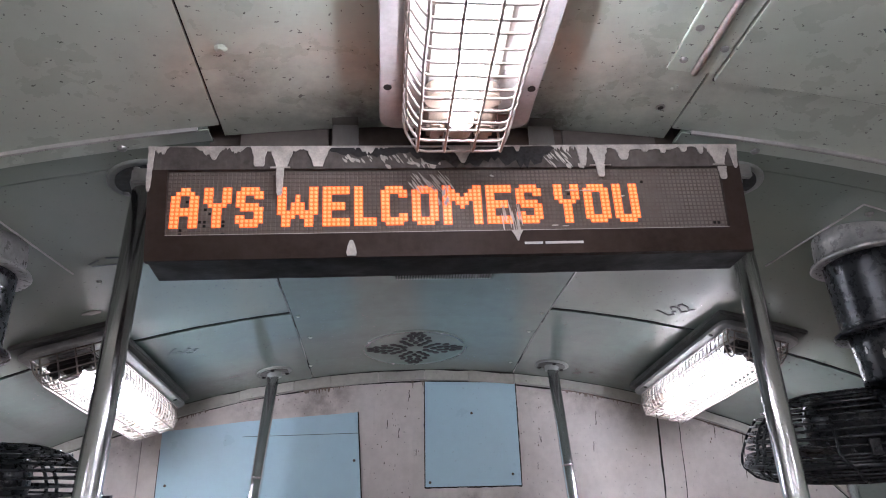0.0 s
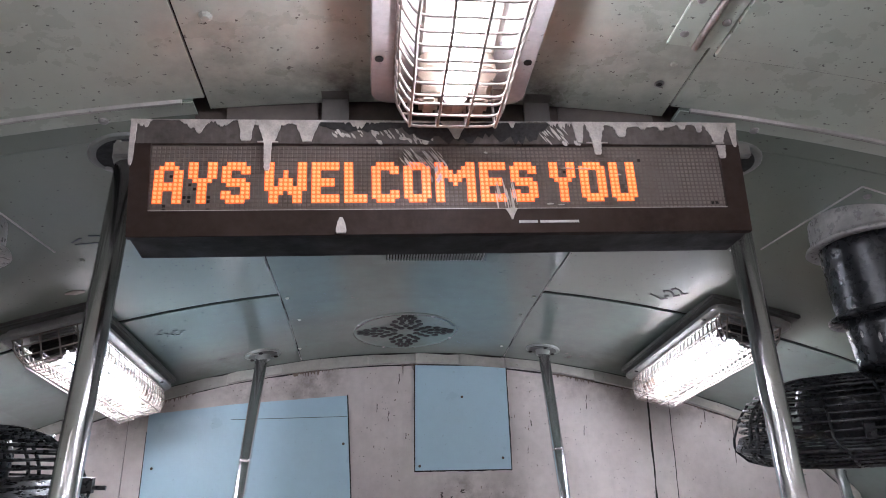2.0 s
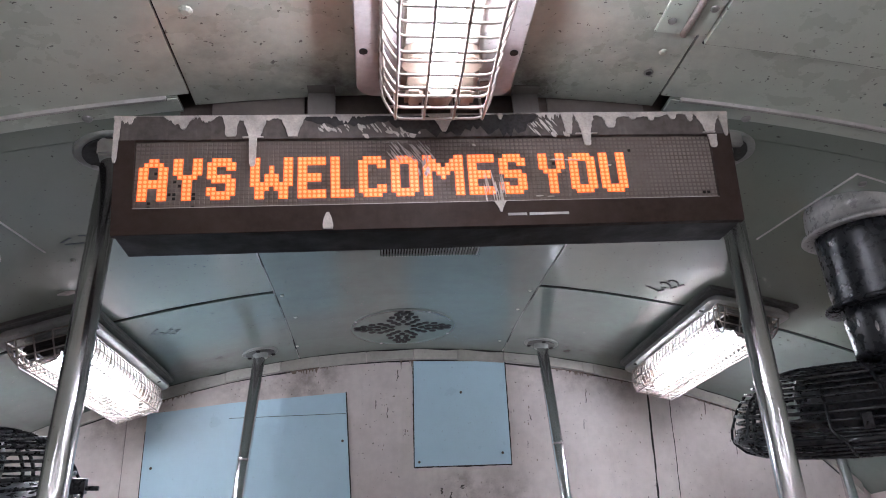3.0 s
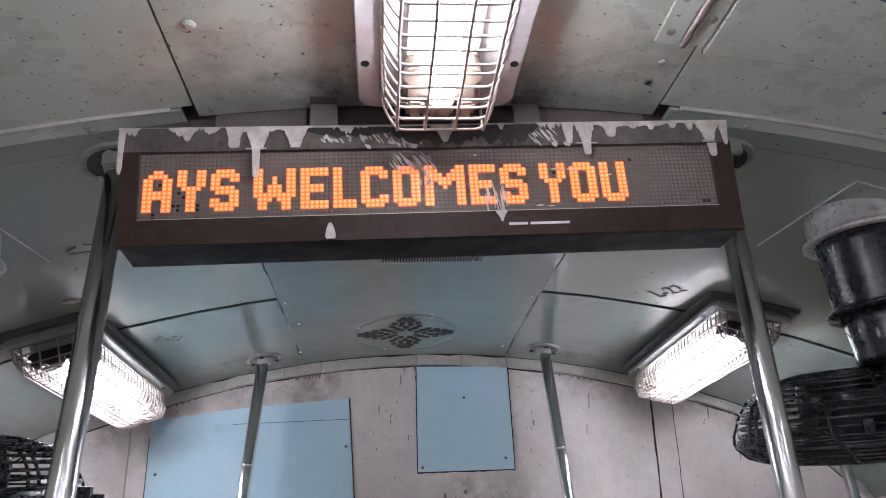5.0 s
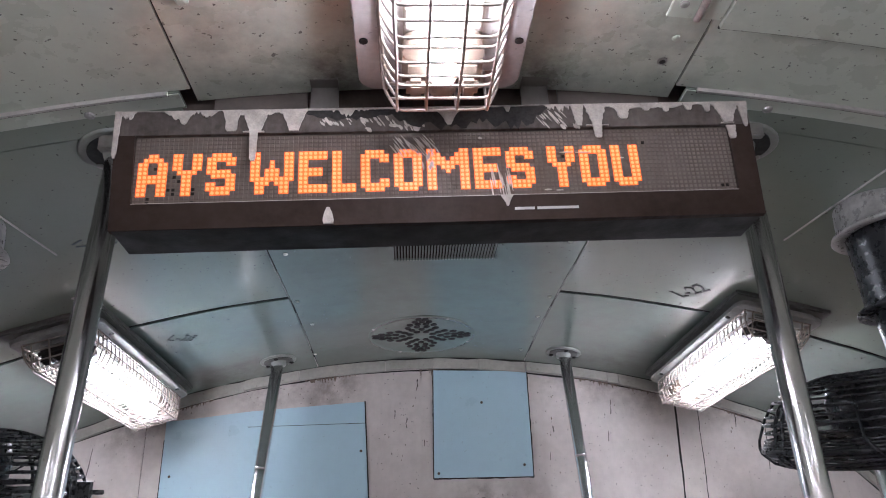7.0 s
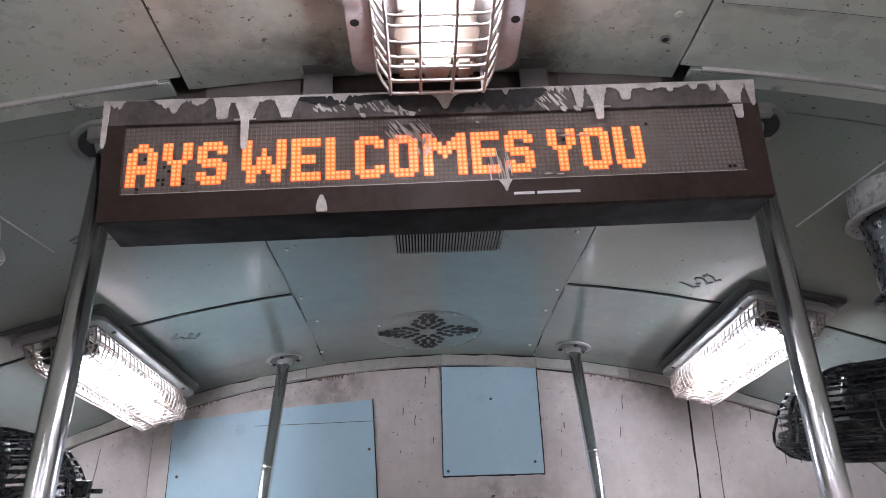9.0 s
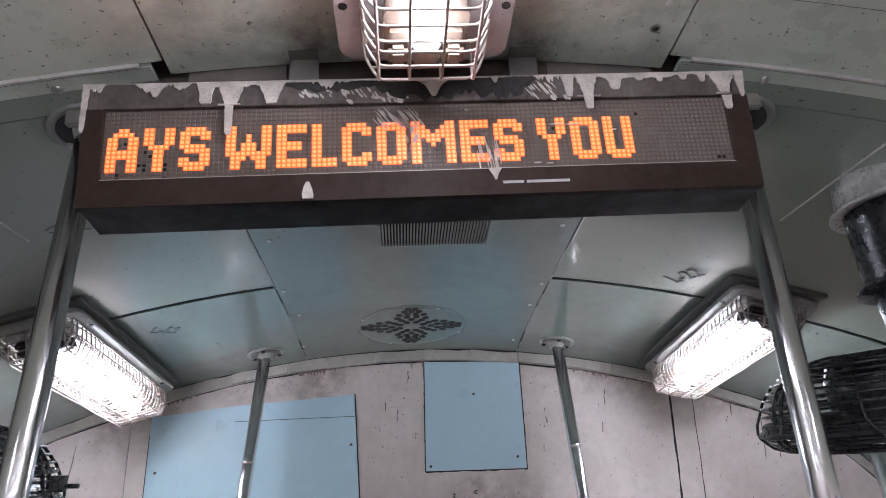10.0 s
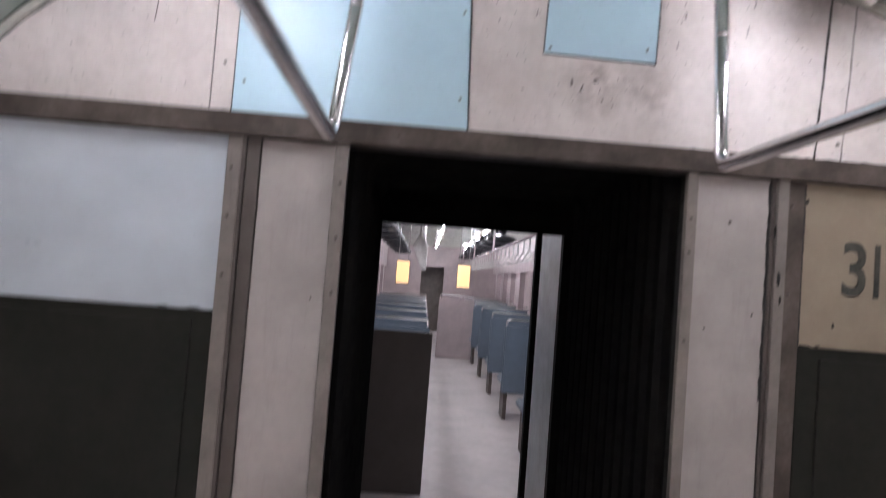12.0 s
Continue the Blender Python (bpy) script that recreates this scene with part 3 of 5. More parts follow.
for xc, za, zb, wd in ((0.7375, 1.20, 1.85, 0.012), (0.8385, 1.37, 1.85, 0.006), (-0.5605, 1.2, 1.85, 0.005), (0.513, 1.2, 1.85, 0.005)):
    n = 34
    lf = [(xc - wd * rng.uniform(0.1, 0.6), za + (zb - za) * i / n) for i in range(n + 1)]
    rt0 = [(xc + wd * rng.uniform(0.1, 0.6), z) for x, z in lf]
    bm = bmesh.new()
    outline(bm, lf + rt0[::-1], WALL - (0.0135 if xc > 0.8 else 0.0045), WALL - 0.001)
    part("open_joint", bm, SOOT, wall, "dark rough open joint")
# stencilled coach number
for ch, x, z in (("3", 0.957, 1.532), ("1", 1.038, 1.530), ("1", 1.091, 1.530), ("5", 1.143, 1.532), ("9", 1.234, 1.533)):
    lettering("stencil_digit", ch, 0.215, STENCIL, wall, Matrix.Translation((x, WALL - 0.0052, z)) @ pose(0, 0, 0, 90, 0, 0) @ Matrix.Diagonal((0.86 if ch != "1" else 0.62, 1.04, 1, 1)), "black stencilled digit", fat=0.0032)

# ---- gangway to the next coach ----
INNER = 5.66
bm = bmesh.new()
x0, x1, z1 = -0.53, 0.49, 1.95
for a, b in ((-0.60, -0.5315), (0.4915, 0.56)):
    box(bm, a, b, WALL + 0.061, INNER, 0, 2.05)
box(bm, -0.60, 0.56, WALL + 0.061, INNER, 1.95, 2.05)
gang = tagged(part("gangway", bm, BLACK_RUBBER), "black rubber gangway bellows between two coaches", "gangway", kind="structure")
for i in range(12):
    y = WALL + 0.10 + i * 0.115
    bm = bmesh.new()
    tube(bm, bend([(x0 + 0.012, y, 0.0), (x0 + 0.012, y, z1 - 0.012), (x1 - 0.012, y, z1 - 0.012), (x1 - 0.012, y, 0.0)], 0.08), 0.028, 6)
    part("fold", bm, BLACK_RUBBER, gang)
bm = bmesh.new()
box(bm, -0.60, 0.56, WALL + 0.061, INNER + 0.05, -0.05, 0.0)
tagged(part("gangway_floor", bm, DARK_TRIM), "dark footplate of the gangway", "floor", kind="structure")

# ---- hand rails ----
def hand_rail(side):
    s = side
    tx, bx = (-0.514, -0.540) if s < 0 else (0.519, 0.504)
    ft, fb = (tx, 2.706, vz(tx)), (bx, 2.706, 1.838)
    rb = (-0.557, 3.995, 1.846) if s < 0 else (0.515, 3.99, 1.852)
    rt = (s * 0.483, 4.005, vz(0.483) - droop(4.005))
    r = thing("hand_rail", (s * 0.5, 3.3, 1.85), "polished steel U-shaped hand rail hung from the ceiling", "hand rail", "hand rails")
    inv = Matrix.Translation((-s * 0.5, -3.3, -1.85))
    bm = bmesh.new()
    tube(bm, [inv @ p for p in bend([ft, fb, rb, rt], [0.15, 0.055], 11)], 0.0192, 20)
    part("rail", bm, CHROME, r, "", True)
    for k, (x, y, z) in enumerate((ft, rt)):
        bm = bmesh.new()
        m = inv @ Matrix.Translation((x, y, vz(x) - droop(y) - 0.001)) @ pose(0, 0, 0, 0, -math.degrees(vslope(x)), 0) @ Matrix.Diagonal((*((1.12, 1.12) if k == 0 else (1.06, 1.06)), 1.0, 1.0))
        lathe(bm, [(0.056, 0.006), (0.056, -0.004), (0.054, -0.006), (0.049, -0.004), (0.034, -0.004), (0.024, -0.007), (0.0215, -0.022), (0.0192, -0.023)], 36, m)
        fl = part("flange", bm, FLANGE, r, "grey painted round flange", True)
        # dark disc that paints the shade inside the flange's dish
        bm = bmesh.new()
        lathe(bm, [(0.0445, -0.0045), (0.0445, -0.0076), (0.0194, -0.0076)], 32, m)
        part("throat", bm, THROAT_SHADE if k == 0 else MOUNT, fl, "inside of the flange, its shade painted dark")
        for j in range(3):
            a = 2.1 * j + 0.5
            bm = bmesh.new()
            dome(bm, m @ Vector((0.043 * math.cos(a), 0.043 * math.sin(a), -0.0085)), 0.006 if k == 0 else 0.0075, 0.7)
            part("screw", bm, STEEL if k == 0 else GAP, fl)
    # joint sleeve on the rear leg
    bm = bmesh.new()
    a, b = Vector(rb), Vector(rt)
    p = a.lerp(b, 0.52)
    d = (b - a).normalized()
    tube(bm, [inv @ (p - d * 0.006), inv @ (p + d * 0.006)], 0.0199, 16)
    part("sleeve", bm, CHROME, r, "", True)
    return r


hand_rail(-1)
hand_rail(1)
pole = thing("grab_pole", (1.49, 4.0, 0.0), "polished steel upright grab pole near the wall", "pole")
bm = bmesh.new()
tube(bm, [(0.06, 0, 0.0), (-0.02, 0, vz(1.48) + 0.005)], 0.018, 16)
part("pole", bm, CHROME, pole, "", True)
bm = bmesh.new()
lathe(bm, [(0.05, 0.0), (0.05, 0.006), (0.02, 0.01)], 20, Matrix.Translation((0.06, 0, 0.0)))
part("flange", bm, FLANGE, pole, "", True)

for s in (-1, 1):
    bm = bmesh.new()
    for k in range(14):
        y0, y1 = 2.67 + 0.105 * k, 2.67 + 0.105 * (k + 1)
        d0, d1 = droop(y0), droop(y1)
        xo = s * (S + 0.0015 + 0.0012 * math.sin(k * 1.7))
        tube(bm, [(xo, y0, vz(S) - d0 - 0.001), (xo + s * 0.0008, y1, vz(S) - d1 - 0.001)], 0.0016, 5)
    tagged(part("trim_seam", bm, FLANGE), "pale bead of sealant along a ceiling seam", "seam", kind="structure")

# ---- joint moulding and recess at the sign ----
for s in (-1, 1):
    bm = bmesh.new()
    xa, xb = (0.40, HALF) if s > 0 else (-HALF, -0.40)
    vault(bm, xa, xb, LIP - 0.001, LIP + 0.0035, 0.007, 0.0065)
    tagged(part("trim_moulding", bm, MOULDING), "pale worn metal moulding across the ceiling joint", "moulding", kind="structure")
    # dark strip that paints the shadow along the moulding's rear edge
    bm = bmesh.new()
    vault(bm, xa, xb, LIP + 0.0037, LIP + 0.0075, 0.0042, 0.002)
    tagged(part("trim_seam", bm, GAP), "dark strip for the shadow gap behind the ceiling moulding", "seam", kind="structure")
    bm = bmesh.new()
    for x in (0.52, 0.9):
        dome(bm, (s * x, LIP + 0.028, vz(x) - 0.004), 0.008, 0.7)
    tagged(part("trim_rivets", bm, STEEL), "round rivet heads on the ceiling moulding", "rivet", kind="structure")
bm = bmesh.new()
box(bm, -0.42, 0.42, 2.640, 2.662, 2.605, 2.66)
box(bm, -0.39, 0.39, 2.618, 2.622, 2.562, 2.66)
tagged(part("trim_recess", bm, BROWN_BEAM), "dark open recess in the ceiling above the sign", "recess", kind="structure")
bm = bmesh.new()
box(bm, 0.19, 0.350, 2.609, 2.613, 2.574, 2.63)
box(bm, -0.340, -0.20, 2.609, 2.613, 2.579, 2.63)
box(bm, 0.19, 0.350, 2.605, 2.6088, 2.574, 2.577)
tagged(part("trim_recess_plate", bm, RECESS), "brown-grey plates closing the recess above the sign", "recess", kind="structure")

# ---- message sign ----
SX, SZ1, SY0, H, D = 0.4665, 2.560, 2.570, 0.185, 0.094
sign = thing("message_sign", (0.001, SY0, SZ1), "dark brown message sign with amber letters, streaked with dried white paint", "sign", turn=pose(0, 0, 0, 3.0, -0.6, 0) @ Matrix.Translation((0, 0, -H)))
WX0, WX1, WZ0, WZ1 = -0.4385, 0.4330, 0.0385, 0.146


def pinch(bm):
    """The front of the casing narrows a little downwards."""
    for v in bm.verts:
        v.co.x *= 1 - 0.019 * max(0, 1 - v.co.z / H) * max(0, 1 - v.co.y / D)
    return bm



bm = bmesh.new()
box(bm, -SX, SX, 0.012, D, 0.003, H, 0.003)
part("casing", pinch(bm), SIGN_BOX, sign, "brown-black metal casing")
# plate coloured near black for the shade below the casing
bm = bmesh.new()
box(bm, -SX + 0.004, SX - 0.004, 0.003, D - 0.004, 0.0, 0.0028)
part("underside", pinch(bm), SIGN_UNDER_SHADE, sign, "underside plate with its shade painted black")
for x0, x1, z0, z1 in ((-SX, SX, WZ1, H), (-SX, SX, 0, WZ0), (-SX, WX0, WZ0, WZ1), (WX1, SX, WZ0, WZ1)):
    bm = bmesh.new()
    box(bm, x0, x1, 0, 0.0118, z0, z1)
    part("front_frame", pinch(bm), SIGN_TOP if z0 == WZ1 else SIGN_BOX, sign)
bm = bmesh.new()
e = 0.0012
for x0, x1, z0, z1 in ((WX0, WX1, WZ0, WZ0 + e), (WX0, WX0 + e, WZ0, WZ1), (WX1 - e, WX1, WZ0, WZ1)):
    box(bm, x0, x1, 0.0005, 0.006, z0, z1)
part("window_edge", bm, CREAM_DULL, sign, "pale scraped edge of the display window")
bm = bmesh.new()
box(bm, WX0, WX1, 0.0075, 0.0117, WZ0, WZ1)
part("matrix_board", bm, SIGN_BACK, sign, "dusty brown-grey display board")

GLYPH = {
    "A": "..##.. .####. ##..## ##..## ##..## ###### ###### ##..## ##..## ##..##",
    "Y": "##..## ##..## ##..## ##..## .####. ..##.. ..##.. ..##.. ..##.. ..##..",
    "S": ".####. ###### ##..## ##.... #####. .##### ....## ##..## ###### .####.",
    "W": "##.....## ##.....## ##..#..## ##..#..## ##.###.## ##.###.## ######### .###.###. .##...##. .##...##.",
    "E": "###### ###### ##.... ##.... #####. #####. ##.... ##.... ###### ######",
    "L": "##... ##... ##... ##... ##... ##... ##... ##... ##### #####",
    "C": ".####. ###### ##..## ##.... ##.... ##.... ##.... ##..## ###### .####.",
    "O": ".####. ###### ##..## ##..## ##..## ##..## ##..## ##..## ###### .####.",
    "M": "##.....## ###...### ####.#### ######### ##.###.## ##..#..## ##.....## ##.....## ##.....## ##.....##",
    "U": "##..## ##..## ##..## ##..## ##..## ##..## ##..## ##..## ###### .####.",
}
COLS, LROWS = 128, 16
pitch = (WX1 - WX0 - 0.004) / COLS
lit = set()
col = 1
for ch in "AYS WELCOMES YOU":
    if ch == " ":
        col += 2
        continue
    rows = GLYPH[ch].split()
    for r, row in enumerate(rows):
        for c, v in enumerate(row):
            if v == "#":
                lit.add((col + c, 4 + r))
    col += len(rows[0]) + 1
on, off, bleed, dead = bmesh.new(), bmesh.new(), bmesh.new(), bmesh.new()
DEAD = {(4, 7), (5, 9), (6, 9), (8, 9), (9, 10), (10, 10), (11, 11), (12, 12), (12, 13), (7, 12), (8, 12), (8, 13), (3, 14), (3, 15), (12, 15), (57, 12), (58, 12), (124, 14), (125, 14), (63, 6), (90, 6), (91, 6), (99, 8), (98, 9), (108, 3)}
zp = (WZ1 - WZ0 - 0.002) / LROWS
for c in range(COLS):
    for r in range(LROWS):
        x, z = WX0 + 0.002 + (c + 0.5) * pitch, WZ1 - 0.001 - (r + 0.5) * zp
        b = on if (c, r) in lit else dead if (c, r) in DEAD else off
        q = 0.0022 if b is on else 0.0027
        # added glowing tile behind each lit dot fills the gaps with orange
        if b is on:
            box(bleed, x - pitch * 0.5, x + pitch * 0.5, 0.0068, 0.0074, z - zp * 0.5, z + zp * 0.5)
        k = 8 if b is on else 4
        yb, yf = 0.0076, (0.0056 if b is on else 0.0066)
        a0 = [b.verts.new((x + q * 1.2 * math.cos(math.pi / k + 2 * math.pi * j / k), yb, z + q * 1.2 * math.sin(math.pi / k + 2 * math.pi * j / k))) for j in range(k)]
        a1 = [b.verts.new((x + q * math.cos(math.pi / k + 2 * math.pi * j / k), yf, z + q * math.sin(math.pi / k + 2 * math.pi * j / k))) for j in range(k)]
        b.faces.new(a1)
        for j in range(k):
            b.faces.new((a0[j], a0[(j + 1) % k], a1[(j + 1) % k], a1[j]))
part("lit_bleed_field", bleed, LED_BLEED, sign, "added glowing tiles for the amber light bleeding round the lit dots", kind="stuff")
part("unlit_dots", off, LED_OFF, sign, "unlit dots of the display", kind="stuff")
part("dead_dots", dead, CAVITY, sign, "dark dead dots", kind="stuff")
part("lit_dots", on, LED_ON, sign, "glowing amber dots spelling AYS WELCOMES YOU", kind="stuff")

for q in (-1, 1):
    bm = bmesh.new()
    box(bm, min(q * SX, q * (SX + 0.03)), max(q * SX, q * (SX + 0.03)), 0.018, 0.030, 0.135, 0.16, 0.003)
    part('side_lug', bm, STEEL, sign, 'steel side lug')

# soot burnt on to the top frame below the lamp
rs = random.Random(17)
for x0, x1, d0 in ((-0.075, 0.075, 0.036), (0.045, 0.160, 0.034), (-0.20, -0.06, 0.016)):
    n = 20
    low = [(x0 + (x1 - x0) * i / n, H - 0.004 - d0 * math.sin(math.pi * i / n) ** 0.6 * rs.uniform(0.6, 1.15)) for i in range(n + 1)]
    bm = bmesh.new()
    outline(bm, low + [(x1, H - 0.003), (x0, H - 0.003)], -0.0008, 0.0002)
    part("soot_stain", bm, SOOT, sign, "black soot stain")
# maker's mark as a plain bar, and dried paint
for x0, x1 in ((0.0975, 0.1255), (0.1295, 0.1885)):
    bm = bmesh.new()
    box(bm, x0, x1, -0.0006, 0.0002, 0.0155, 0.0193)
    part("printed_mark", bm, PRINT, sign, "small white printed mark")


def drip(x, w, length, z_top, neck=0.55, y=-0.0022, seed=0, tip=0.35):
    rr = random.Random(seed)
    n = 9
    left, right = [], []
    for i in range(n + 1):
        f = i / n
        ww = w * ((1 - f) ** 1.6 * (1 - neck) + neck) * (1 if f < 0.85 else tip + (1 - tip) * math.cos((f - 0.85) / 0.15 * 1.5))
        ww *= rr.uniform(0.88, 1.1)
        z = z_top - length * f
        left.append((x - ww / 2, z)), right.append((x + ww / 2, z))
    bm = bmesh.new()
    outline(bm, left + right[::-1], y, y + 0.0024)
    part("paint_drip", bm, DRIP, sign, "dried white paint drip")


def smear(x0, x1, z_top, depth, seed, y=-0.0016, n=44):
    rr = random.Random(seed)
    low = []
    v = depth
    for i in range(n + 1):
        v = min(max(v + rr.uniform(-0.35, 0.35) * depth, 0.15 * depth), 1.3 * depth)
        edge = min(1, 4 * i / n, 4 * (n - i) / n)
        low.append((x0 + (x1 - x0) * i / n, z_top - v * edge))
    bm = bmesh.new()
    outline(bm, [(x0, z_top)] + [(x, min(z, z_top - 0.0004)) for x, z in low] + [(x1, z_top)], y, y + 0.0018)
    part("paint_smear_and_highlight", bm, DRIP, sign, "scraped white paint and painted highlight along the sign's edge")


# first row: the top edge's highlight as a thin pale line; then scraped paint
smear(-SX, SX, H, 0.0026, 2, n=160)
smear(-SX, -SX + 0.03, H, 0.010, 3)
smear(-0.40, -0.32, H, 0.013, 5)
smear(-0.32, -0.20, H, 0.007, 6)
smear(-0.19, -0.075, H, 0.018, 7)
smear(-0.075, 0.16, H, 0.003, 8)
smear(0.155, 0.20, H, 0.018, 9)
smear(0.19, 0.47 - 0.004, H, 0.007, 10)
for x, w, ln, nk, tp in ((-0.37, 0.03, 0.022, 0.25, 0.2), (-0.302, 0.026, 0.034, 0.6, 0.8), (-0.268, 0.042, 0.036, 0.42, 0.9), (-0.213, 0.045, 0.035, 0.35, 0.9), (0.205, 0.020, 0.036, 0.5, 0.7), (0.232, 0.038, 0.036, 0.38, 0.9), (0.273, 0.030, 0.026, 0.45, 0.6), (0.31, 0.02, 0.012, 0.5, 0.5), (0.34, 0.016, 0.014, 0.5, 0.5), (0.375, 0.02, 0.012, 0.4, 0.5), (0.403, 0.014, 0.016, 0.5, 0.5), (0.432, 0.048, 0.034, 0.32, 0.9), (0.458, 0.018, 0.042, 0.35, 0.4), (0.012, 0.05, 0.030, 0.16, 0.6), (0.10, 0.012, 0.010, 0.4, 0.5)):
    drip(x, w, ln, H - 0.001, nk, seed=int(1000 * abs(x)), tip=tp)
for x, z, w, ln in ((-0.270, WZ1 + 0.002, 0.012, 0.047), (0.232, WZ1 + 0.002, 0.014, 0.020), (0.434, WZ1 - 0.002, 0.014, 0.022)):
    drip(x, w, ln, z, 0.75, seed=int(1000 * abs(x)) + 1, tip=0.6)
for x, z, w in ((-0.270, WZ1 + 0.002, 0.030), (0.232, WZ1 + 0.002, 0.034), (0.43, WZ1 + 0.002, 0.02)):
    bm = bmesh.new()
    box(bm, x - w / 2, x + w / 2, -0.0026, 0.0002, z - 0.0008, z + 0.0008)
    part("paint_smear_and_highlight", bm, DRIP, sign)
# scraped patches on the window
rr = random.Random(21)
for cx, cz, w, h, k, lean in ((0.083, 0.060, 0.030, 0.046, 22, 0.1), (-0.040, 0.122, 0.062, 0.030, 34, 0.7), (-0.125, 0.163, 0.10, 0.016, 30, 0.6), (-0.05, 0.155, 0.05, 0.016, 16, 0.5), (0.165, 0.160, 0.04, 0.026, 14, 0.7), (-0.02, 0.088, 0.02, 0.02, 5, 0.1), (-0.02, 0.105, 0.012, 0.02, 4, 0.0), (0.155, 0.047, 0.022, 0.004, 2, -0.9), (-0.075, 0.152, 0.08, 0.012, 8, 0.5), (0.19, 0.152, 0.03, 0.016, 5, 0.4), (0.19, 0.106, 0.04, 0.004, 2, -0.8), (0.265, 0.097, 0.007, 0.006, 1, 0), (0.055, 0.135, 0.006, 0.008, 1, 0.2)):
    for i in range(k):
        x, z = cx + rr.uniform(-0.5, 0.5) * w, cz + rr.uniform(-0.35, 0.35) * h
        ln, ww = h * rr.uniform(0.35, 0.75), max(0.0016, w / k * rr.uniform(0.5, 1.4))
        bm = bmesh.new()
        pts = []
        for f, sgn in ((0, -0.15), (0.4, -0.5), (0.8, -0.4), (1, 0.0), (0.75, 0.45), (0.35, 0.5)):
            pts.append((x + sgn * ww * rr.uniform(0.8, 1.2) + lean * (f - 0.5) * ln, z + (0.5 - f) * ln))
        outline(bm, pts, -0.0005 if cz > WZ1 else 0.0038, 0.0005 if cz > WZ1 else 0.0052)
        part("paint_scrape", bm, DRIP, sign)
# peg of dried filler on the lower frame, and a drip below the window
bm = bmesh.new()
outline(bm, [(x - 0.036, z) for x, z in ((-0.133, 0.002), (-0.134, 0.007), (-0.132, 0.017), (-0.1285, 0.0255), (-0.1245, 0.0255), (-0.121, 0.017), (-0.119, 0.007), (-0.120, 0.002))], -0.004, 0.001)
part("paint_drip", bm, DRIP, sign)
drip(0.088, 0.018, 0.017, WZ0, 0.2, seed=5, tip=0.4)
drip(-SX + 0.004, 0.010, 0.075, H, 0.6, seed=15)

for x in (-0.172, 0.150):
    strap = thing("sign_bracket", (x, 2.594, SZ1), "grey flat steel strap holding the sign to the ceiling", "bracket", "sign brackets")
    bm = bmesh.new()
    box(bm, -0.021, 0.021, 0.0, 0.004, -0.012, 0.07)
    box(bm, -0.021, 0.021, -0.02, 0.004, 0.054, 0.058)
    part("strap", bm, STRAP, strap)


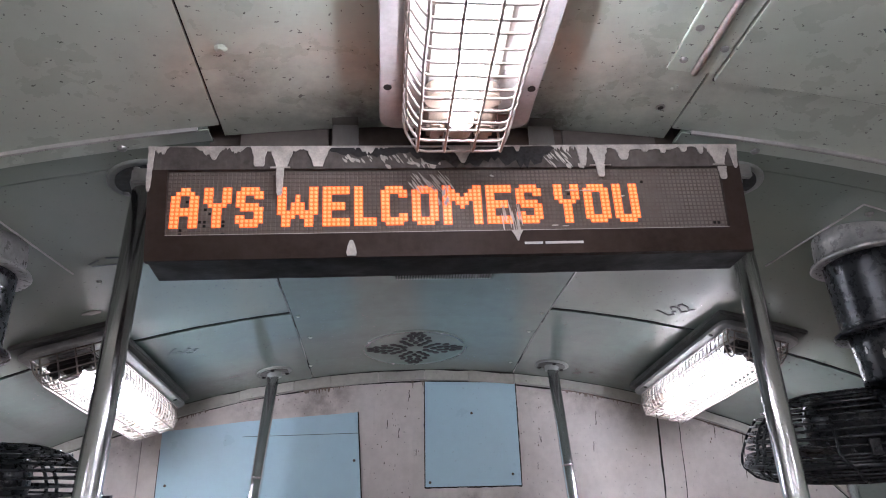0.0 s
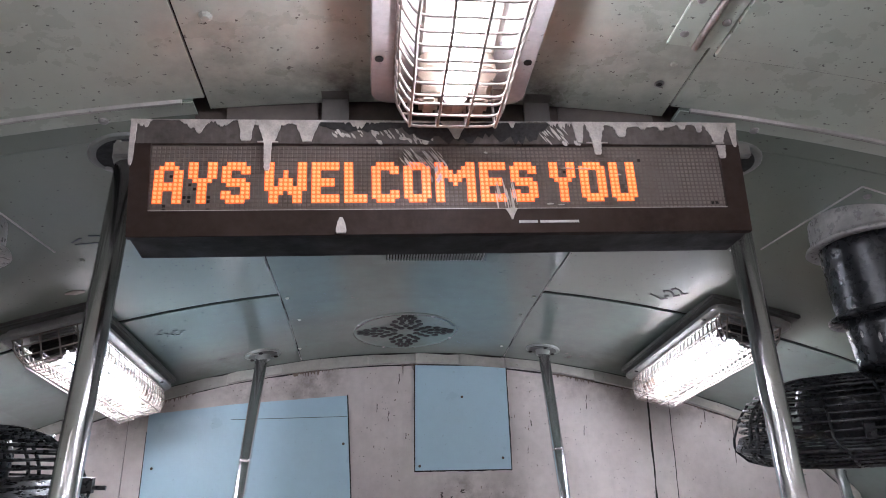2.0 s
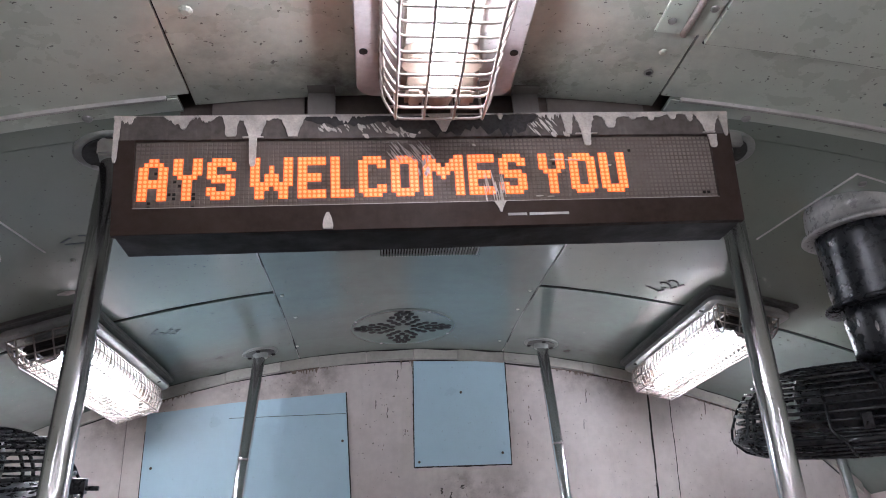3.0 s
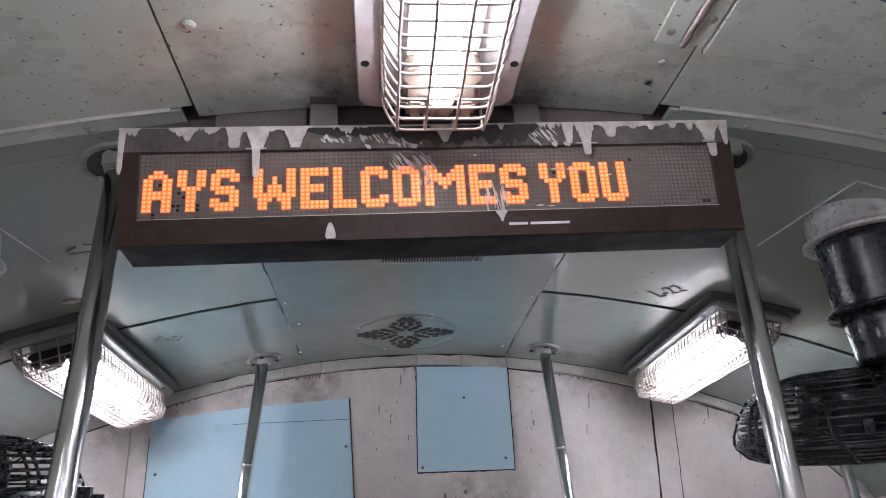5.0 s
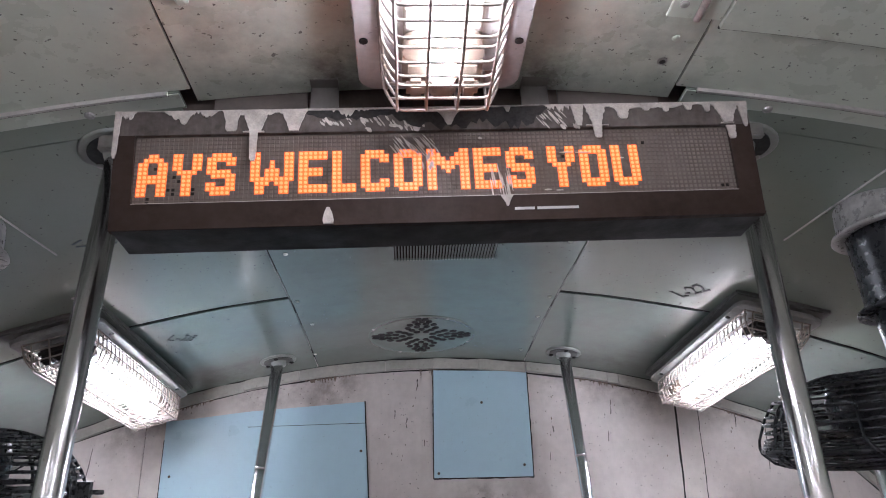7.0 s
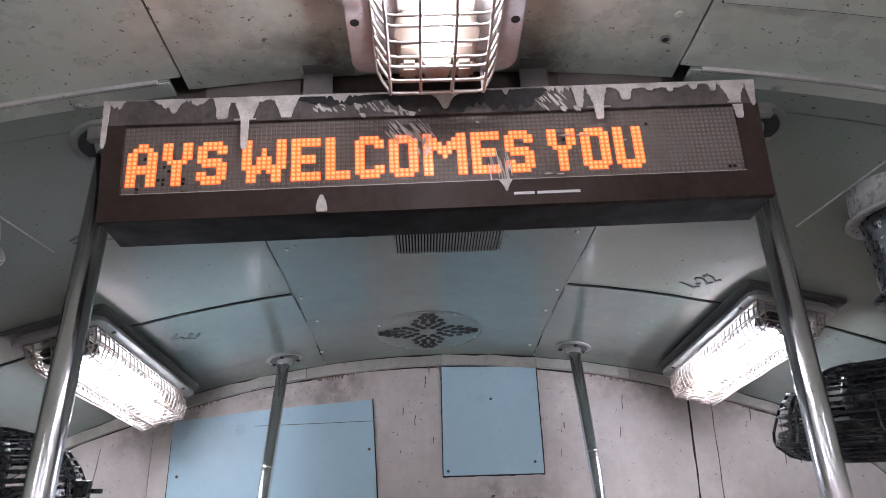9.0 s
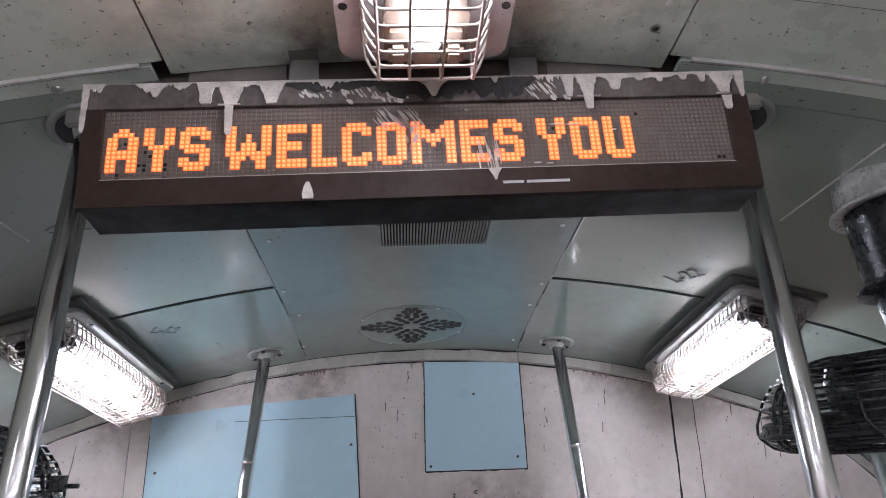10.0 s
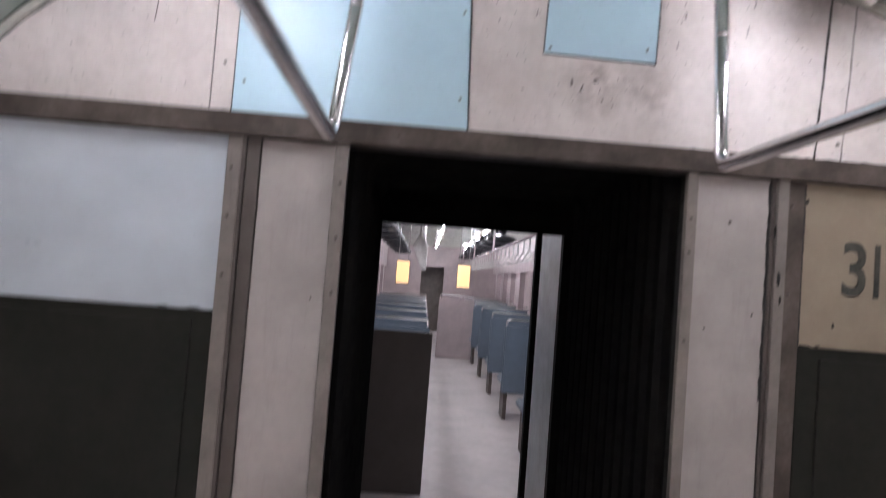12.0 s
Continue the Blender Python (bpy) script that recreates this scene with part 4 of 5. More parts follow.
# ---- caged tube lamps ----
def tube_lamp(place, turn, grey, label, burnt):
    L, Wd = (0.35, 0.108) if burnt else (0.372, 0.117)
    lamp = thing("tube_lamp", place, label, "lamp", "caged tube lamps", turn=turn)
    bm = bmesh.new()
    pts = []
    for cx, cy, a0 in ((Wd - 0.025, L - 0.025, 0), (-Wd + 0.025, L - 0.025, 90), (-Wd + 0.025, -L + 0.025, 180), (Wd - 0.025, -L + 0.025, 270)):
        for k in range(6):
            a = radians(a0 + 18 * k)
            pts.append((cx + 0.025 * math.cos(a), cy + 0.025 * math.sin(a)))
    rings = [[bm.verts.new((x * s, y * (1 - (1 - s) * 0.3), z)) for x, y in pts] for s, z in ((0.90, 0.0), (0.90, -0.022), (1.0, -0.026), (1.0, -0.033), (0.985, -0.036))]
    for a, b in zip(rings, rings[1:]):
        for i in range(len(pts)):
            j = (i + 1) % len(pts)
            bm.faces.new((a[i], a[j], b[j], b[i]))
    bm.faces.new(rings[0][::-1])
    bm.faces.new(rings[-1])
    part("base_plate", bm, grey, lamp, "worn painted base plate")
    if burnt:
        bm = bmesh.new()
        box(bm, -0.119, 0.119, -0.362, 0.362, -0.016, 0.004, 0.004)
        part("mounting_frame", bm, MOUNT, lamp, "dark grimy mounting frame")
    for s in (-1, 1):
        for y in (-0.26, 0.255 if burnt else 0.266):
            bm = bmesh.new()
            cyl(bm, (s * (0.097 if burnt else 0.105), y), 0.006, 0.006, -0.0375, -0.0355, 12)
            part("screw_hole", bm, GAP, lamp)
    bm = bmesh.new()
    box(bm, -0.052, 0.052, -0.315, 0.315, -0.046, -0.0365, 0.004)
    part("reflector", bm, SIDE_TRAY if burnt else LAMP_WHITE, lamp, "white enamelled reflector tray")
    bm = bmesh.new()
    tube(bm, [(0, -0.284, -0.078), (0, 0.284, -0.078)], 0.0175, 20)
    part("tube", bm, TUBE_SIDE if burnt else TUBE, lamp, "lit white fluorescent tube", True)
    for s in (-1, 1):
        bm = bmesh.new()
        box(bm, -0.054, 0.054, min(s * 0.262, s * 0.320), max(s * 0.262, s * 0.320), -0.076, -0.0505, 0.008)
        for q in (-0.036, 0.036):
            cyl(bm, (q, s * 0.246), 0.018, 0.016, -0.074, -0.0505, 20)
            box(bm, q - 0.013, q + 0.013, min(s * 0.288, s * 0.321), max(s * 0.288, s * 0.321), -0.092, -0.0745, 0.006)
        tube(bm, [(0, s * 0.2845, -0.078), (0, s * 0.302, -0.078), (0, s * 0.312, -0.076)], 0.0195, 20)
        part("lampholder", bm, BURNT if burnt and s < 0 else CERAMIC, lamp, "burnt black lampholder" if burnt and s < 0 else "yellowed lampholder")
    rr = random.Random(7)
    r = 0.0021
    dz = -0.106
    sec = [(-0.082, -0.037), (-0.080, -0.07), (-0.062, dz), (0.062, dz), (0.080, -0.07), (0.082, -0.037)]
    ys = [-0.325 + 0.65 * i / 26 for i in range(27)]
    bm = bmesh.new()
    tube(bm, [(-0.083, -0.327, -0.039), (0.083, -0.327, -0.039), (0.083, 0.327, -0.039), (-0.083, 0.327, -0.039)], r * 1.2, 6, True)
    guard = part("wire_guard", bm, WIRE, lamp, "cream painted wire guard", True)

    def wire(pts):
        bm = bmesh.new()
        tube(bm, pts, r, 5)
        part("wire", bm, WIRE, guard, "", True)

    for y in ys:
        w = rr.uniform(-0.003, 0.003)
        k = rr.uniform(-0.003, 0.003)
        wire(bend([(x, y + w + (k if abs(x) < 0.07 else 0), z + rr.uniform(-0.001, 0.001)) for x, z in sec], 0.012, 3))
    for x, z in ((-0.082, -0.048), (-0.080, -0.07), (0.080, -0.07), (0.082, -0.048), (-0.062, dz - r * 1.7), (-0.022, dz - r * 1.7), (0.020, dz - r * 1.7), (0.062, dz - r * 1.7)):
        pts = [(x + rr.uniform(-0.0015, 0.0015), y, z + (rr.uniform(-0.001, 0.001))) for y in ys[::3]]
        if z < -0.1:
            pts = bend([(x, -0.327, -0.037), (x, -0.327, z), *pts[1:-1], (x, 0.327, z), (x, 0.327, -0.037)], 0.010, 3)
        else:
            pts = [(x * 0.95, -0.326, z)] + pts[1:-1] + [(x * 0.95, 0.326, z)]
        wire(pts)
    for z in (-0.06, -0.085):
        for q in (-1, 1):
            wire([(-0.074, q * 0.327, z), (0.074, q * 0.327, z)])
    return lamp


def lamp_pose(x, y, nod=0.0):
    return (x, y, vz(x) + 0.002 - 0.35 * math.sin(radians(nod))), pose(0, 0, 0, -nod, -math.degrees(vslope(x)), 0)


mid_lamp = tube_lamp(*lamp_pose(0.0, 2.19), LAMP_GREY, "caged fluorescent lamp with a pale worn base plate on the ceiling", False)
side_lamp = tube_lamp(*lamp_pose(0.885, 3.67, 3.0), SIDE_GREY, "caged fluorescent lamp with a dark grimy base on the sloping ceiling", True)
spots = [(-0.885, 3.67)] + [(x, (0.65 if x == 0 else 1.35) - 1.45 * i) for i in range(6) for x in (-0.885, 0.0, 0.885)]
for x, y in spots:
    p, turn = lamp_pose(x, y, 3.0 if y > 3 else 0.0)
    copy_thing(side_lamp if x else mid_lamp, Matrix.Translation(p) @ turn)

# ---- ceiling grilles, plates and marks ----
gr = thing("round_grille", (-0.005, 3.895, vz(0) - droop(3.895) - 0.0026), "round grey-green ceiling grille with a star of dark holes", "grille", turn=pose(0, 0, 0, -2.9, 0, 0))
bm = bmesh.new()
lathe(bm, [(0.178, 0.0), (0.178, -0.003), (0.170, -0.005), (0.160, -0.0035), (0.02, -0.003)], 56)
part("plate", bm, CEIL_GLOSS_SHADED, gr)
bm = bmesh.new()
lathe(bm, [(0.189, 0.001), (0.189, -0.0012), (0.02, -0.0012)], 56)
part("seat_ring", bm, GAP, gr, "dark gap round the plate")
bm = bmesh.new()
lathe(bm, [(0.0122, 0), (0.0122, -0.0009)], 10)
hole = mesh_of("hole", bm, GAP)
for r, cnt, sp in ((0.040, 2, 0.78), (0.062, 3, 0.52), (0.085, 4, 0.36), (0.108, 4, 0.235), (0.130, 3, 0.17), (0.150, 2, 0.14)):
    for q in range(4):
        for i in range(cnt):
            a = q * math.pi / 2 + (i - (cnt - 1) / 2) * sp
            ob = new("hole", hole)
            ob.parent = gr
            ob.matrix_basis = Matrix.Translation((r * math.cos(a), r * math.sin(a), -0.0033)) @ Matrix.Rotation(a, 4, "Z") @ Matrix.Diagonal((1.0, 0.85, 1, 1))
for a in (0.4, 2.0, 3.6, 5.2):
    bm = bmesh.new()
    dome(bm, (0.169 * math.cos(a), 0.169 * math.sin(a), -0.004), 0.005, 0.6)
    part("screw", bm, STEEL, gr)

vent = thing("slatted_vent", (0.042, 3.138, vz(0) - 0.0016), "grey ceiling vent with many narrow slats", "vent")
bm = bmesh.new()
box(bm, -0.125, 0.125, -0.13, 0.13, -0.006, -0.001)
part("backing", bm, CAVITY, vent)
for x0, x1 in ((-0.158, -0.122), (0.122, 0.158)):
    bm = bmesh.new()
    box(bm, x0, x1, -0.15, 0.15, -0.012, -0.0005, 0.003)
    part("frame", bm, CEIL_GLOSS_SHADED, vent)
for y0, y1 in ((-0.15, -0.128), (0.128, 0.138)):
    bm = bmesh.new()
    box(bm, -0.1215, 0.1215, y0, y1, -0.010, -0.0005, 0.002)
    part("frame", bm, CEIL_GLOSS_SHADED, vent)
bm = bmesh.new()
box(bm, -0.0016, 0.0016, -0.128, 0.128, -0.012, -0.006)
slat = mesh_of("slat", bm, FLANGE)
for i in range(34):
    ob = new("slat", slat)
    ob.parent = vent
    ob.location = (-0.1175 + 0.235 * i / 33, 0, 0)

plate = thing("hinged_plate", (0.343, 2.222, vz(0.343) - 0.001), "grey-green hinged inspection plate on the ceiling", "plate", turn=pose(0, 0, 0, 0, -math.degrees(vslope(0.343)), 0))
bm = bmesh.new()
box(bm, -0.042, -0.006, -0.3, 0.205, -0.005, 0.0, 0.001)
part("leaf", bm, CEIL, plate)
bm = bmesh.new()
box(bm, 0.006, 0.032, -0.3, 0.205, -0.004, 0.0, 0.001)
part("leaf", bm, CEIL, plate)
bm = bmesh.new()
tube(bm, [(0.0, -0.3, -0.004), (0.0, 0.207, -0.004)], 0.005, 8)
part("hinge_rod", bm, DRIP, plate, "pale steel hinge rod", True)
for x, y in ((-0.026, 0.18), (-0.026, 0.06), (0.02, 0.15), (0.02, 0.03), (-0.03, 0.115)):
    bm = bmesh.new()
    dome(bm, (x, y, -0.0045), 0.0065, 0.6)
    part("screw", bm, STEEL, plate)
for tag_x, tag_y, ln in ((0.55, 2.30, 0.03), (0.80, 2.2, 0.022), (0.62, 2.05, 0.02), (0.95, 2.33, 0.024), (0.47, 2.15, 0.016), (0.70, 2.52, 0.02), (1.1, 2.1, 0.03), (-0.6, 2.3, 0.02), (-0.9, 2.15, 0.02), (-0.55, 2.05, 0.016)):
    ch0 = thing("paint_chip", (tag_x, tag_y, vz(tag_x) - (0.0075 if tag_x > 0.378 and tag_y < 2.44 else 0.0005)), "small dark chip in the ceiling paint", "chip", "ceiling paint chips", turn=pose(0, 0, 0, 0, -math.degrees(vslope(tag_x)), 0))
    rc = random.Random(int(1000 * abs(tag_x)))
    bm = bmesh.new()
    rim = [bm.verts.new((ln * 0.5 * math.cos(a) * rc.uniform(0.6, 1.1), ln * 0.2 * math.sin(a) * rc.uniform(0.5, 1.2), -0.0004)) for a in [0.7 * k for k in range(9)]]
    back = [bm.verts.new((v.co.x, v.co.y, 0.0004)) for v in rim]
    bm.faces.new(rim)
    bm.faces.new(back[::-1])
    for i in range(9):
        bm.faces.new((rim[i], rim[(i + 1) % 9], back[(i + 1) % 9], back[i]))
    part("chip", bm, INK_FADED, ch0)
# dark line strengthens the lap's edge shadow by colour
bm = bmesh.new()
vault(bm, 0.378, HALF, 2.4402, 2.4445, 0.0032, 0.003)
tagged(part("trim_seam", bm, GAP), "dark line painting the shadow along the lapped ceiling sheet's edge", "seam", kind="structure")
# lapped sheet beside it, and sheets round the fans
bm = bmesh.new()
vault(bm, 0.378, HALF, 1.2, 2.44, 0.007, 0.0065)
tagged(part("ceiling_sheet", bm, CEIL), "grey-green lapped ceiling sheet", "ceiling", kind="structure")
for s in (-1, 1):
    bm = bmesh.new()
    n = 8
    a, b, c = Vector((s * 0.75, 3.02)), Vector((s * 0.775, 2.71)), Vector((s * 1.06, 2.75))
    for p, q in ((a, b), (b, c)):
        for i in range(n):
            u, v = p.lerp(q, i / n), p.lerp(q, (i + 1) / n)
            tube(bm, [(u.x, u.y, vz(u.x) - 0.001), (v.x, v.y, vz(v.x) - 0.001)], 0.002, 5)
    tagged(part("trim_bead", bm, MOULDING), "thin pale bead round the fan mounting", "bead", kind="structure")


def ceiling_mark(name, text, x, y, size, mat, spin, label):
    t = thing(name, (x, y, vz(x) - droop(y) - (0.0046 if y > 3.49 else 0.0016)), label, "marking", turn=pose(0, 0, 0, 0, -math.degrees(vslope(x)), 0))
    lettering("writing", text, size, mat, t, pose(0, 0, 0, 180, 0, spin) @ Matrix.Diagonal((0.72, 1, 1, 1)) @ Matrix.Translation((-0.95 * size, -0.35 * size, 0)))
    return t


ceiling_mark("ceiling_marking", "L-22", 0.68, 3.365, 0.072, MARKER, -60, "handwritten dark ink number on the ceiling paint")
ceiling_mark("ceiling_marking", "L-23", -0.685, 3.645, 0.062, INK_FADED, 38, "faded handwritten ink number on the ceiling paint")


mk = thing("ceiling_marking", (-0.67, 2.98, vz(0.67) - 0.003), "illegible faint ink strokes on the ceiling paint", "marking", turn=pose(0, 0, 0, 0, -math.degrees(vslope(-0.67)), 0))
for x, y, a, ln in ((0.0, 0.03, 12, 0.075), (0.012, 0.0, 20, 0.03), (-0.028, 0.005, -30, 0.025)):
    bm = bmesh.new()
    box(bm, -ln / 2, ln / 2, -0.002, 0.002, -0.0006, 0.0006)
    part("stroke", bm, INK_FADED, mk).matrix_basis = pose(x, y, 0, 0, 0, a)
tape = thing("tape_piece", (-0.79, 3.237, vz(0.79) - 0.0015), "small torn piece of white tape on the ceiling", "tape", turn=pose(0, 0, 0, 0, -math.degrees(vslope(-0.79)), 12))
bm = bmesh.new()
rt1 = random.Random(3)
ring0 = [(0.022 * math.cos(a) * rt1.uniform(0.8, 1.1), 0.014 * math.sin(a) * rt1.uniform(0.7, 1.1)) for a in [0.57 * k for k in range(11)]]
va = [bm.verts.new((x, y, -0.0012)) for x, y in ring0]
vb = [bm.verts.new((x, y, 0.0)) for x, y in ring0]
bm.faces.new(va)
bm.faces.new(vb[::-1])
for i in range(11):
    bm.faces.new((va[i], va[(i + 1) % 11], vb[(i + 1) % 11], vb[i]))
part("tape", bm, DRIP, tape)
sc = thing("screw_hole", (0.327, 2.52, vz(0.327) - 0.001), "empty screw hole with a chipped rim in the ceiling", "hole")
bm = bmesh.new()
lathe(bm, [(0.0075, 0.0), (0.0075, -0.0016), (0.0048, -0.0022)], 18)
part("rim", bm, STEEL, sc, "chipped rim")
bm = bmesh.new()
lathe(bm, [(0.0046, -0.001), (0.0046, -0.0026), (0.002, -0.0026)], 14)
part("opening", bm, GAP, sc, "black opening")
for s in (-1, 1):
    bm = bmesh.new()
    dome(bm, (s * 0.80, 2.735, vz(0.80) - 0.001), 0.008, 0.7)
    tagged(part("trim_rivets", bm, STEEL), "round rivet head at the corner of the fan mounting", "rivet", kind="structure")


# ---- fans ----
def fan(s, cx, cy, cz, tilt):
    x, y = s * 0.862, 2.845
    f = thing("cabin_fan", (x, y, vz(x)), "black caged cabin fan hung from a grey ceiling canopy", "fan", "cabin fans")
    bm = bmesh.new()
    lathe(bm, [(0.094, 0.03), (0.097, 0.0), (0.098, -0.024), (0.101, -0.030), (0.110, -0.034), (0.1115, -0.038), (0.109, -0.041), (0.09, -0.0395), (0.05, -0.039)], 44)
    part("canopy", bm, FAN_CAP, f, "grey worn canopy", True)
    bm = bmesh.new()
    lathe(bm, [(0.0880, -0.0385), (0.0880, -0.06), (0.087, -0.172), (0.0855, -0.178), (0.0865, -0.1795), (0.1020, -0.181), (0.1035, -0.185), (0.1020, -0.189), (0.05, -0.1895)], 40)
    part("housing", bm, FAN_BLACK, f, "black upper housing", True)
    bm = bmesh.new()
    lathe(bm, [(0.0775, -0.1892), (0.0765, -0.21), (0.0725, -0.268), (0.0735, -0.271), (0.0725, -0.279), (0.046, -0.282), (0.036, -0.284), (0.034, -0.300), (0.022, -0.301)], 36)
    part("swivel", bm, FAN_BLACK, f, "black swivel with chipped enamel", True)
    for j in range(7):
        a = 3.3 + 0.42 * j
        bm = bmesh.new()
        lathe(bm, [(0.0032, 0.001), (0.0030, -0.0009), (0.001, -0.0012)], 8, Matrix.Translation((0.0752 * math.cos(a), 0.0752 * math.sin(a), -0.222 - 0.014 * (j % 3))) @ Matrix.Rotation(a, 4, "Z") @ pose(0, 0, 0, 0, -90, 0) @ Matrix.Diagonal((2.4 + 0.8 * (j % 2), 0.9, 1, 1)))
        part("enamel_chip", bm, FAN_CAP, f, "chipped bare metal")
    bm = bmesh.new()
    top = Vector((0, 0, -0.296))
    c = Vector((cx - x, cy - y, cz - vz(x)))
    tube(bm, [top, top.lerp(c, 0.4) + Vector((0, 0, 0)), c + Vector((0, 0, 0.03))], 0.02, 12)
    part("neck", bm, FAN_BLACK, f, "", True)
    m = Matrix.Translation(c) @ tilt
    R, up, dn = 0.229, 0.098, 0.064
    bm = bmesh.new()
    lathe(bm, [(0.03, 0.088), (0.095, 0.080), (0.105, 0.045), (0.10, 0.0), (0.06, -0.03), (0.03, -0.05)], 28, m)
    part("motor", bm, FAN_BLACK, f, "", True)
    for kk in range(3):
        bm = bmesh.new()
        mm = m @ Matrix.Rotation(kk * 2.094 + 0.3, 4, "Z")
        vs = [bm.verts.new(mm @ Vector(p)) for p in ((0.03, -0.02, -0.02), (0.19, -0.06, -0.035), (0.205, 0.05, 0.0), (0.04, 0.03, -0.005))]
        top4 = [bm.verts.new(v.co + Vector((0, 0, 0.003))) for v in vs]
        bm.faces.new(vs)
        bm.faces.new(top4[::-1])
        for i in range(4):
            bm.faces.new((vs[i], vs[(i + 1) % 4], top4[(i + 1) % 4], top4[i]))
        part("blade", bm, FAN_BLACK, f)
    bm = bmesh.new()
    ring = lambda q, zz: [m @ Vector((q * math.cos(2 * math.pi * i / 40), q * math.sin(2 * math.pi * i / 40), zz)) for i in range(40)]
    tube(bm, ring(R + 0.001, -0.03), 0.0055, 8, True)
    cage = part("cage", bm, FAN_BLACK, f, "black wire cage", True)

    def wire(pts, w, closed=False):
        bm = bmesh.new()
        tube(bm, pts, w, 5, closed)
        part("wire", bm, FAN_BLACK, cage, "", True)

    prof = [(0.05, up), (0.11, up * 0.98), (0.16, up * 0.84), (0.197, up * 0.58), (0.218, up * 0.25), (R - 0.006, -0.012), (R, -0.026), (0.220, -dn * 0.70), (0.195, -dn * 0.95), (0.12, -dn * 1.04), (0.045, -dn * 1.04)]

    def along(f):
        i = min(int(f), len(prof) - 2)
        (ra, za), (rb_, zb) = prof[i], prof[i + 1]
        return ra + (rb_ - ra) * (f - i), za + (zb - za) * (f - i)

    rings = 24
    for kk in range(rings + 1):
        rr_, zz = along((len(prof) - 1) * kk / rings)
        wire(ring(rr_, zz), 0.0027 if kk % 5 else 0.0042, True)
    for kk in range(10):
        a = 2 * math.pi * (kk // 2) / 5 + (0.055 if kk % 2 else -0.055) + (0.62 if s > 0 else 0.05)
        wire([m @ Vector((rr_ * math.cos(a), rr_ * math.sin(a), zz)) for rr_, zz in [along((len(prof) - 1) * q / 24) for q in range(25)]], 0.0040)
    for kk in range(5):
        a = 2 * math.pi * kk / 5 + (0.35 if s < 0 else 2.6)
        loop = [(0.0, 0.192, 0.060), (0.03, 0.216, 0.028), (0.05, 0.233, -0.010), (0.09, 0.235, -0.024), (0.13, 0.233, -0.034), (0.16, 0.214, -0.054), (0.19, 0.185, -0.064)]
        wire([m @ Vector((q * math.cos(a + da), q * math.sin(a + da), zz)) for da, q, zz in loop], 0.0030)
    bm = bmesh.new()
    lathe(bm, [(0.042, -dn + 0.001), (0.042, -dn - 0.004), (0.02, -dn - 0.008)], 20, m)
    part("badge_disc", bm, FAN_BLACK, f, "", True)
    for ang in ((0.05, 1.9, 4.4) if s < 0 else (1.3, 4.15, 5.9)):
        bm = bmesh.new()
        mm = m @ Matrix.Rotation(ang, 4, "Z")
        bmesh.ops.create_cube(bm, size=1, matrix=mm @ Matrix.Translation((R + 0.012, 0, 0)) @ Matrix.Diagonal((0.022, 0.016, 0.026, 1)))
        tube(bm, [mm @ Vector((R + 0.015, 0, -0.004)), mm @ Vector((R + 0.045, 0, -0.004))], 0.004, 6)
        part("clamp", bm, FAN_BLACK, f, "rim clamp with a bolt")
    return f


fan(1, 0.852, 3.00, 2.142, pose(0, 0, 0, 8, -4, 0))
fan(-1, -0.86, 3.00, 2.092, pose(0, 0, 0, 8, 3, 0))

# ---- the next coach ----
NX = Matrix.Translation((0.15, 7.0, 0)) @ pose(0, 0, 0, 0, 0, -0.4)


def n_thing(name, place, label, category, group="", kind=""):
    ob = thing(name, (0, 0, 0), label, category, group, kind)
    ob.matrix_world = NX @ Matrix.Translation(place)
    return ob


def n_struct(name, bm, mat, label, category):
    ob = part(name, bm, mat)
    ob.matrix_world = NX
    return tagged(ob, label, category, kind="structure")


bm = bmesh.new()
box(bm, -1.6, 1.6, -1.25, 15.5, -0.05, 0.0)
n_struct("floor_2", bm, FLOOR, "pale grey floor of the next coach", "floor")
bm = bmesh.new()
box(bm, -1.6, 1.6, -1.25, 15.5, 2.40, 2.46)
n_struct("ceiling_2", bm, CEIL, "grey-green ceiling of the next coach", "ceiling")
for s, nm in ((-1, "wall_west_2"), (1, "wall_east_2")):
    bm = bmesh.new()
    box(bm, min(s * 1.5, s * 1.6), max(s * 1.5, s * 1.6), -1.25, 15.5, 0, 0.95)
    box(bm, min(s * 1.5, s * 1.6), max(s * 1.5, s * 1.6), -1.25, 15.5, 1.75, 2.4)
    for i in range(12):
        y = -1.25 + i * 1.45
        box(bm, min(s * 1.5, s * 1.6), max(s * 1.5, s * 1.6), y, y + 0.35, 0.95, 1.75)
    box(bm, min(s * 1.6, s * 1.62), max(s * 1.6, s * 1.62), -1.25, 15.5, 0.9, 1.8)
    n_struct(nm, bm, PINK, "cream side wall of the next coach with dark windows", "wall")
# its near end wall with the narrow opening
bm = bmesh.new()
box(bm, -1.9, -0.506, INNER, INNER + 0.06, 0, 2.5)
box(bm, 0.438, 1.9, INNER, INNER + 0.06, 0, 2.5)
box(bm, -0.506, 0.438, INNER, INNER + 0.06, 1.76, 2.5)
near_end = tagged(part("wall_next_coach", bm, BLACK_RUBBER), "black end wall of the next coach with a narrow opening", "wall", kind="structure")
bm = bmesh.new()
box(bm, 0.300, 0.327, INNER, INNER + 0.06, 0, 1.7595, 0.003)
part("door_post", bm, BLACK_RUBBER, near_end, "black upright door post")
door = thing("gangway_door", (0.47, INNER + 0.075, 0.0), "grey steel door folded open inside the gangway", "door")
bm = bmesh.new()
box(bm, -0.015, 0.015, 0, 0.72, 0.0, 1.80, 0.004)
part("leaf", bm, DOOR_GREY, door)
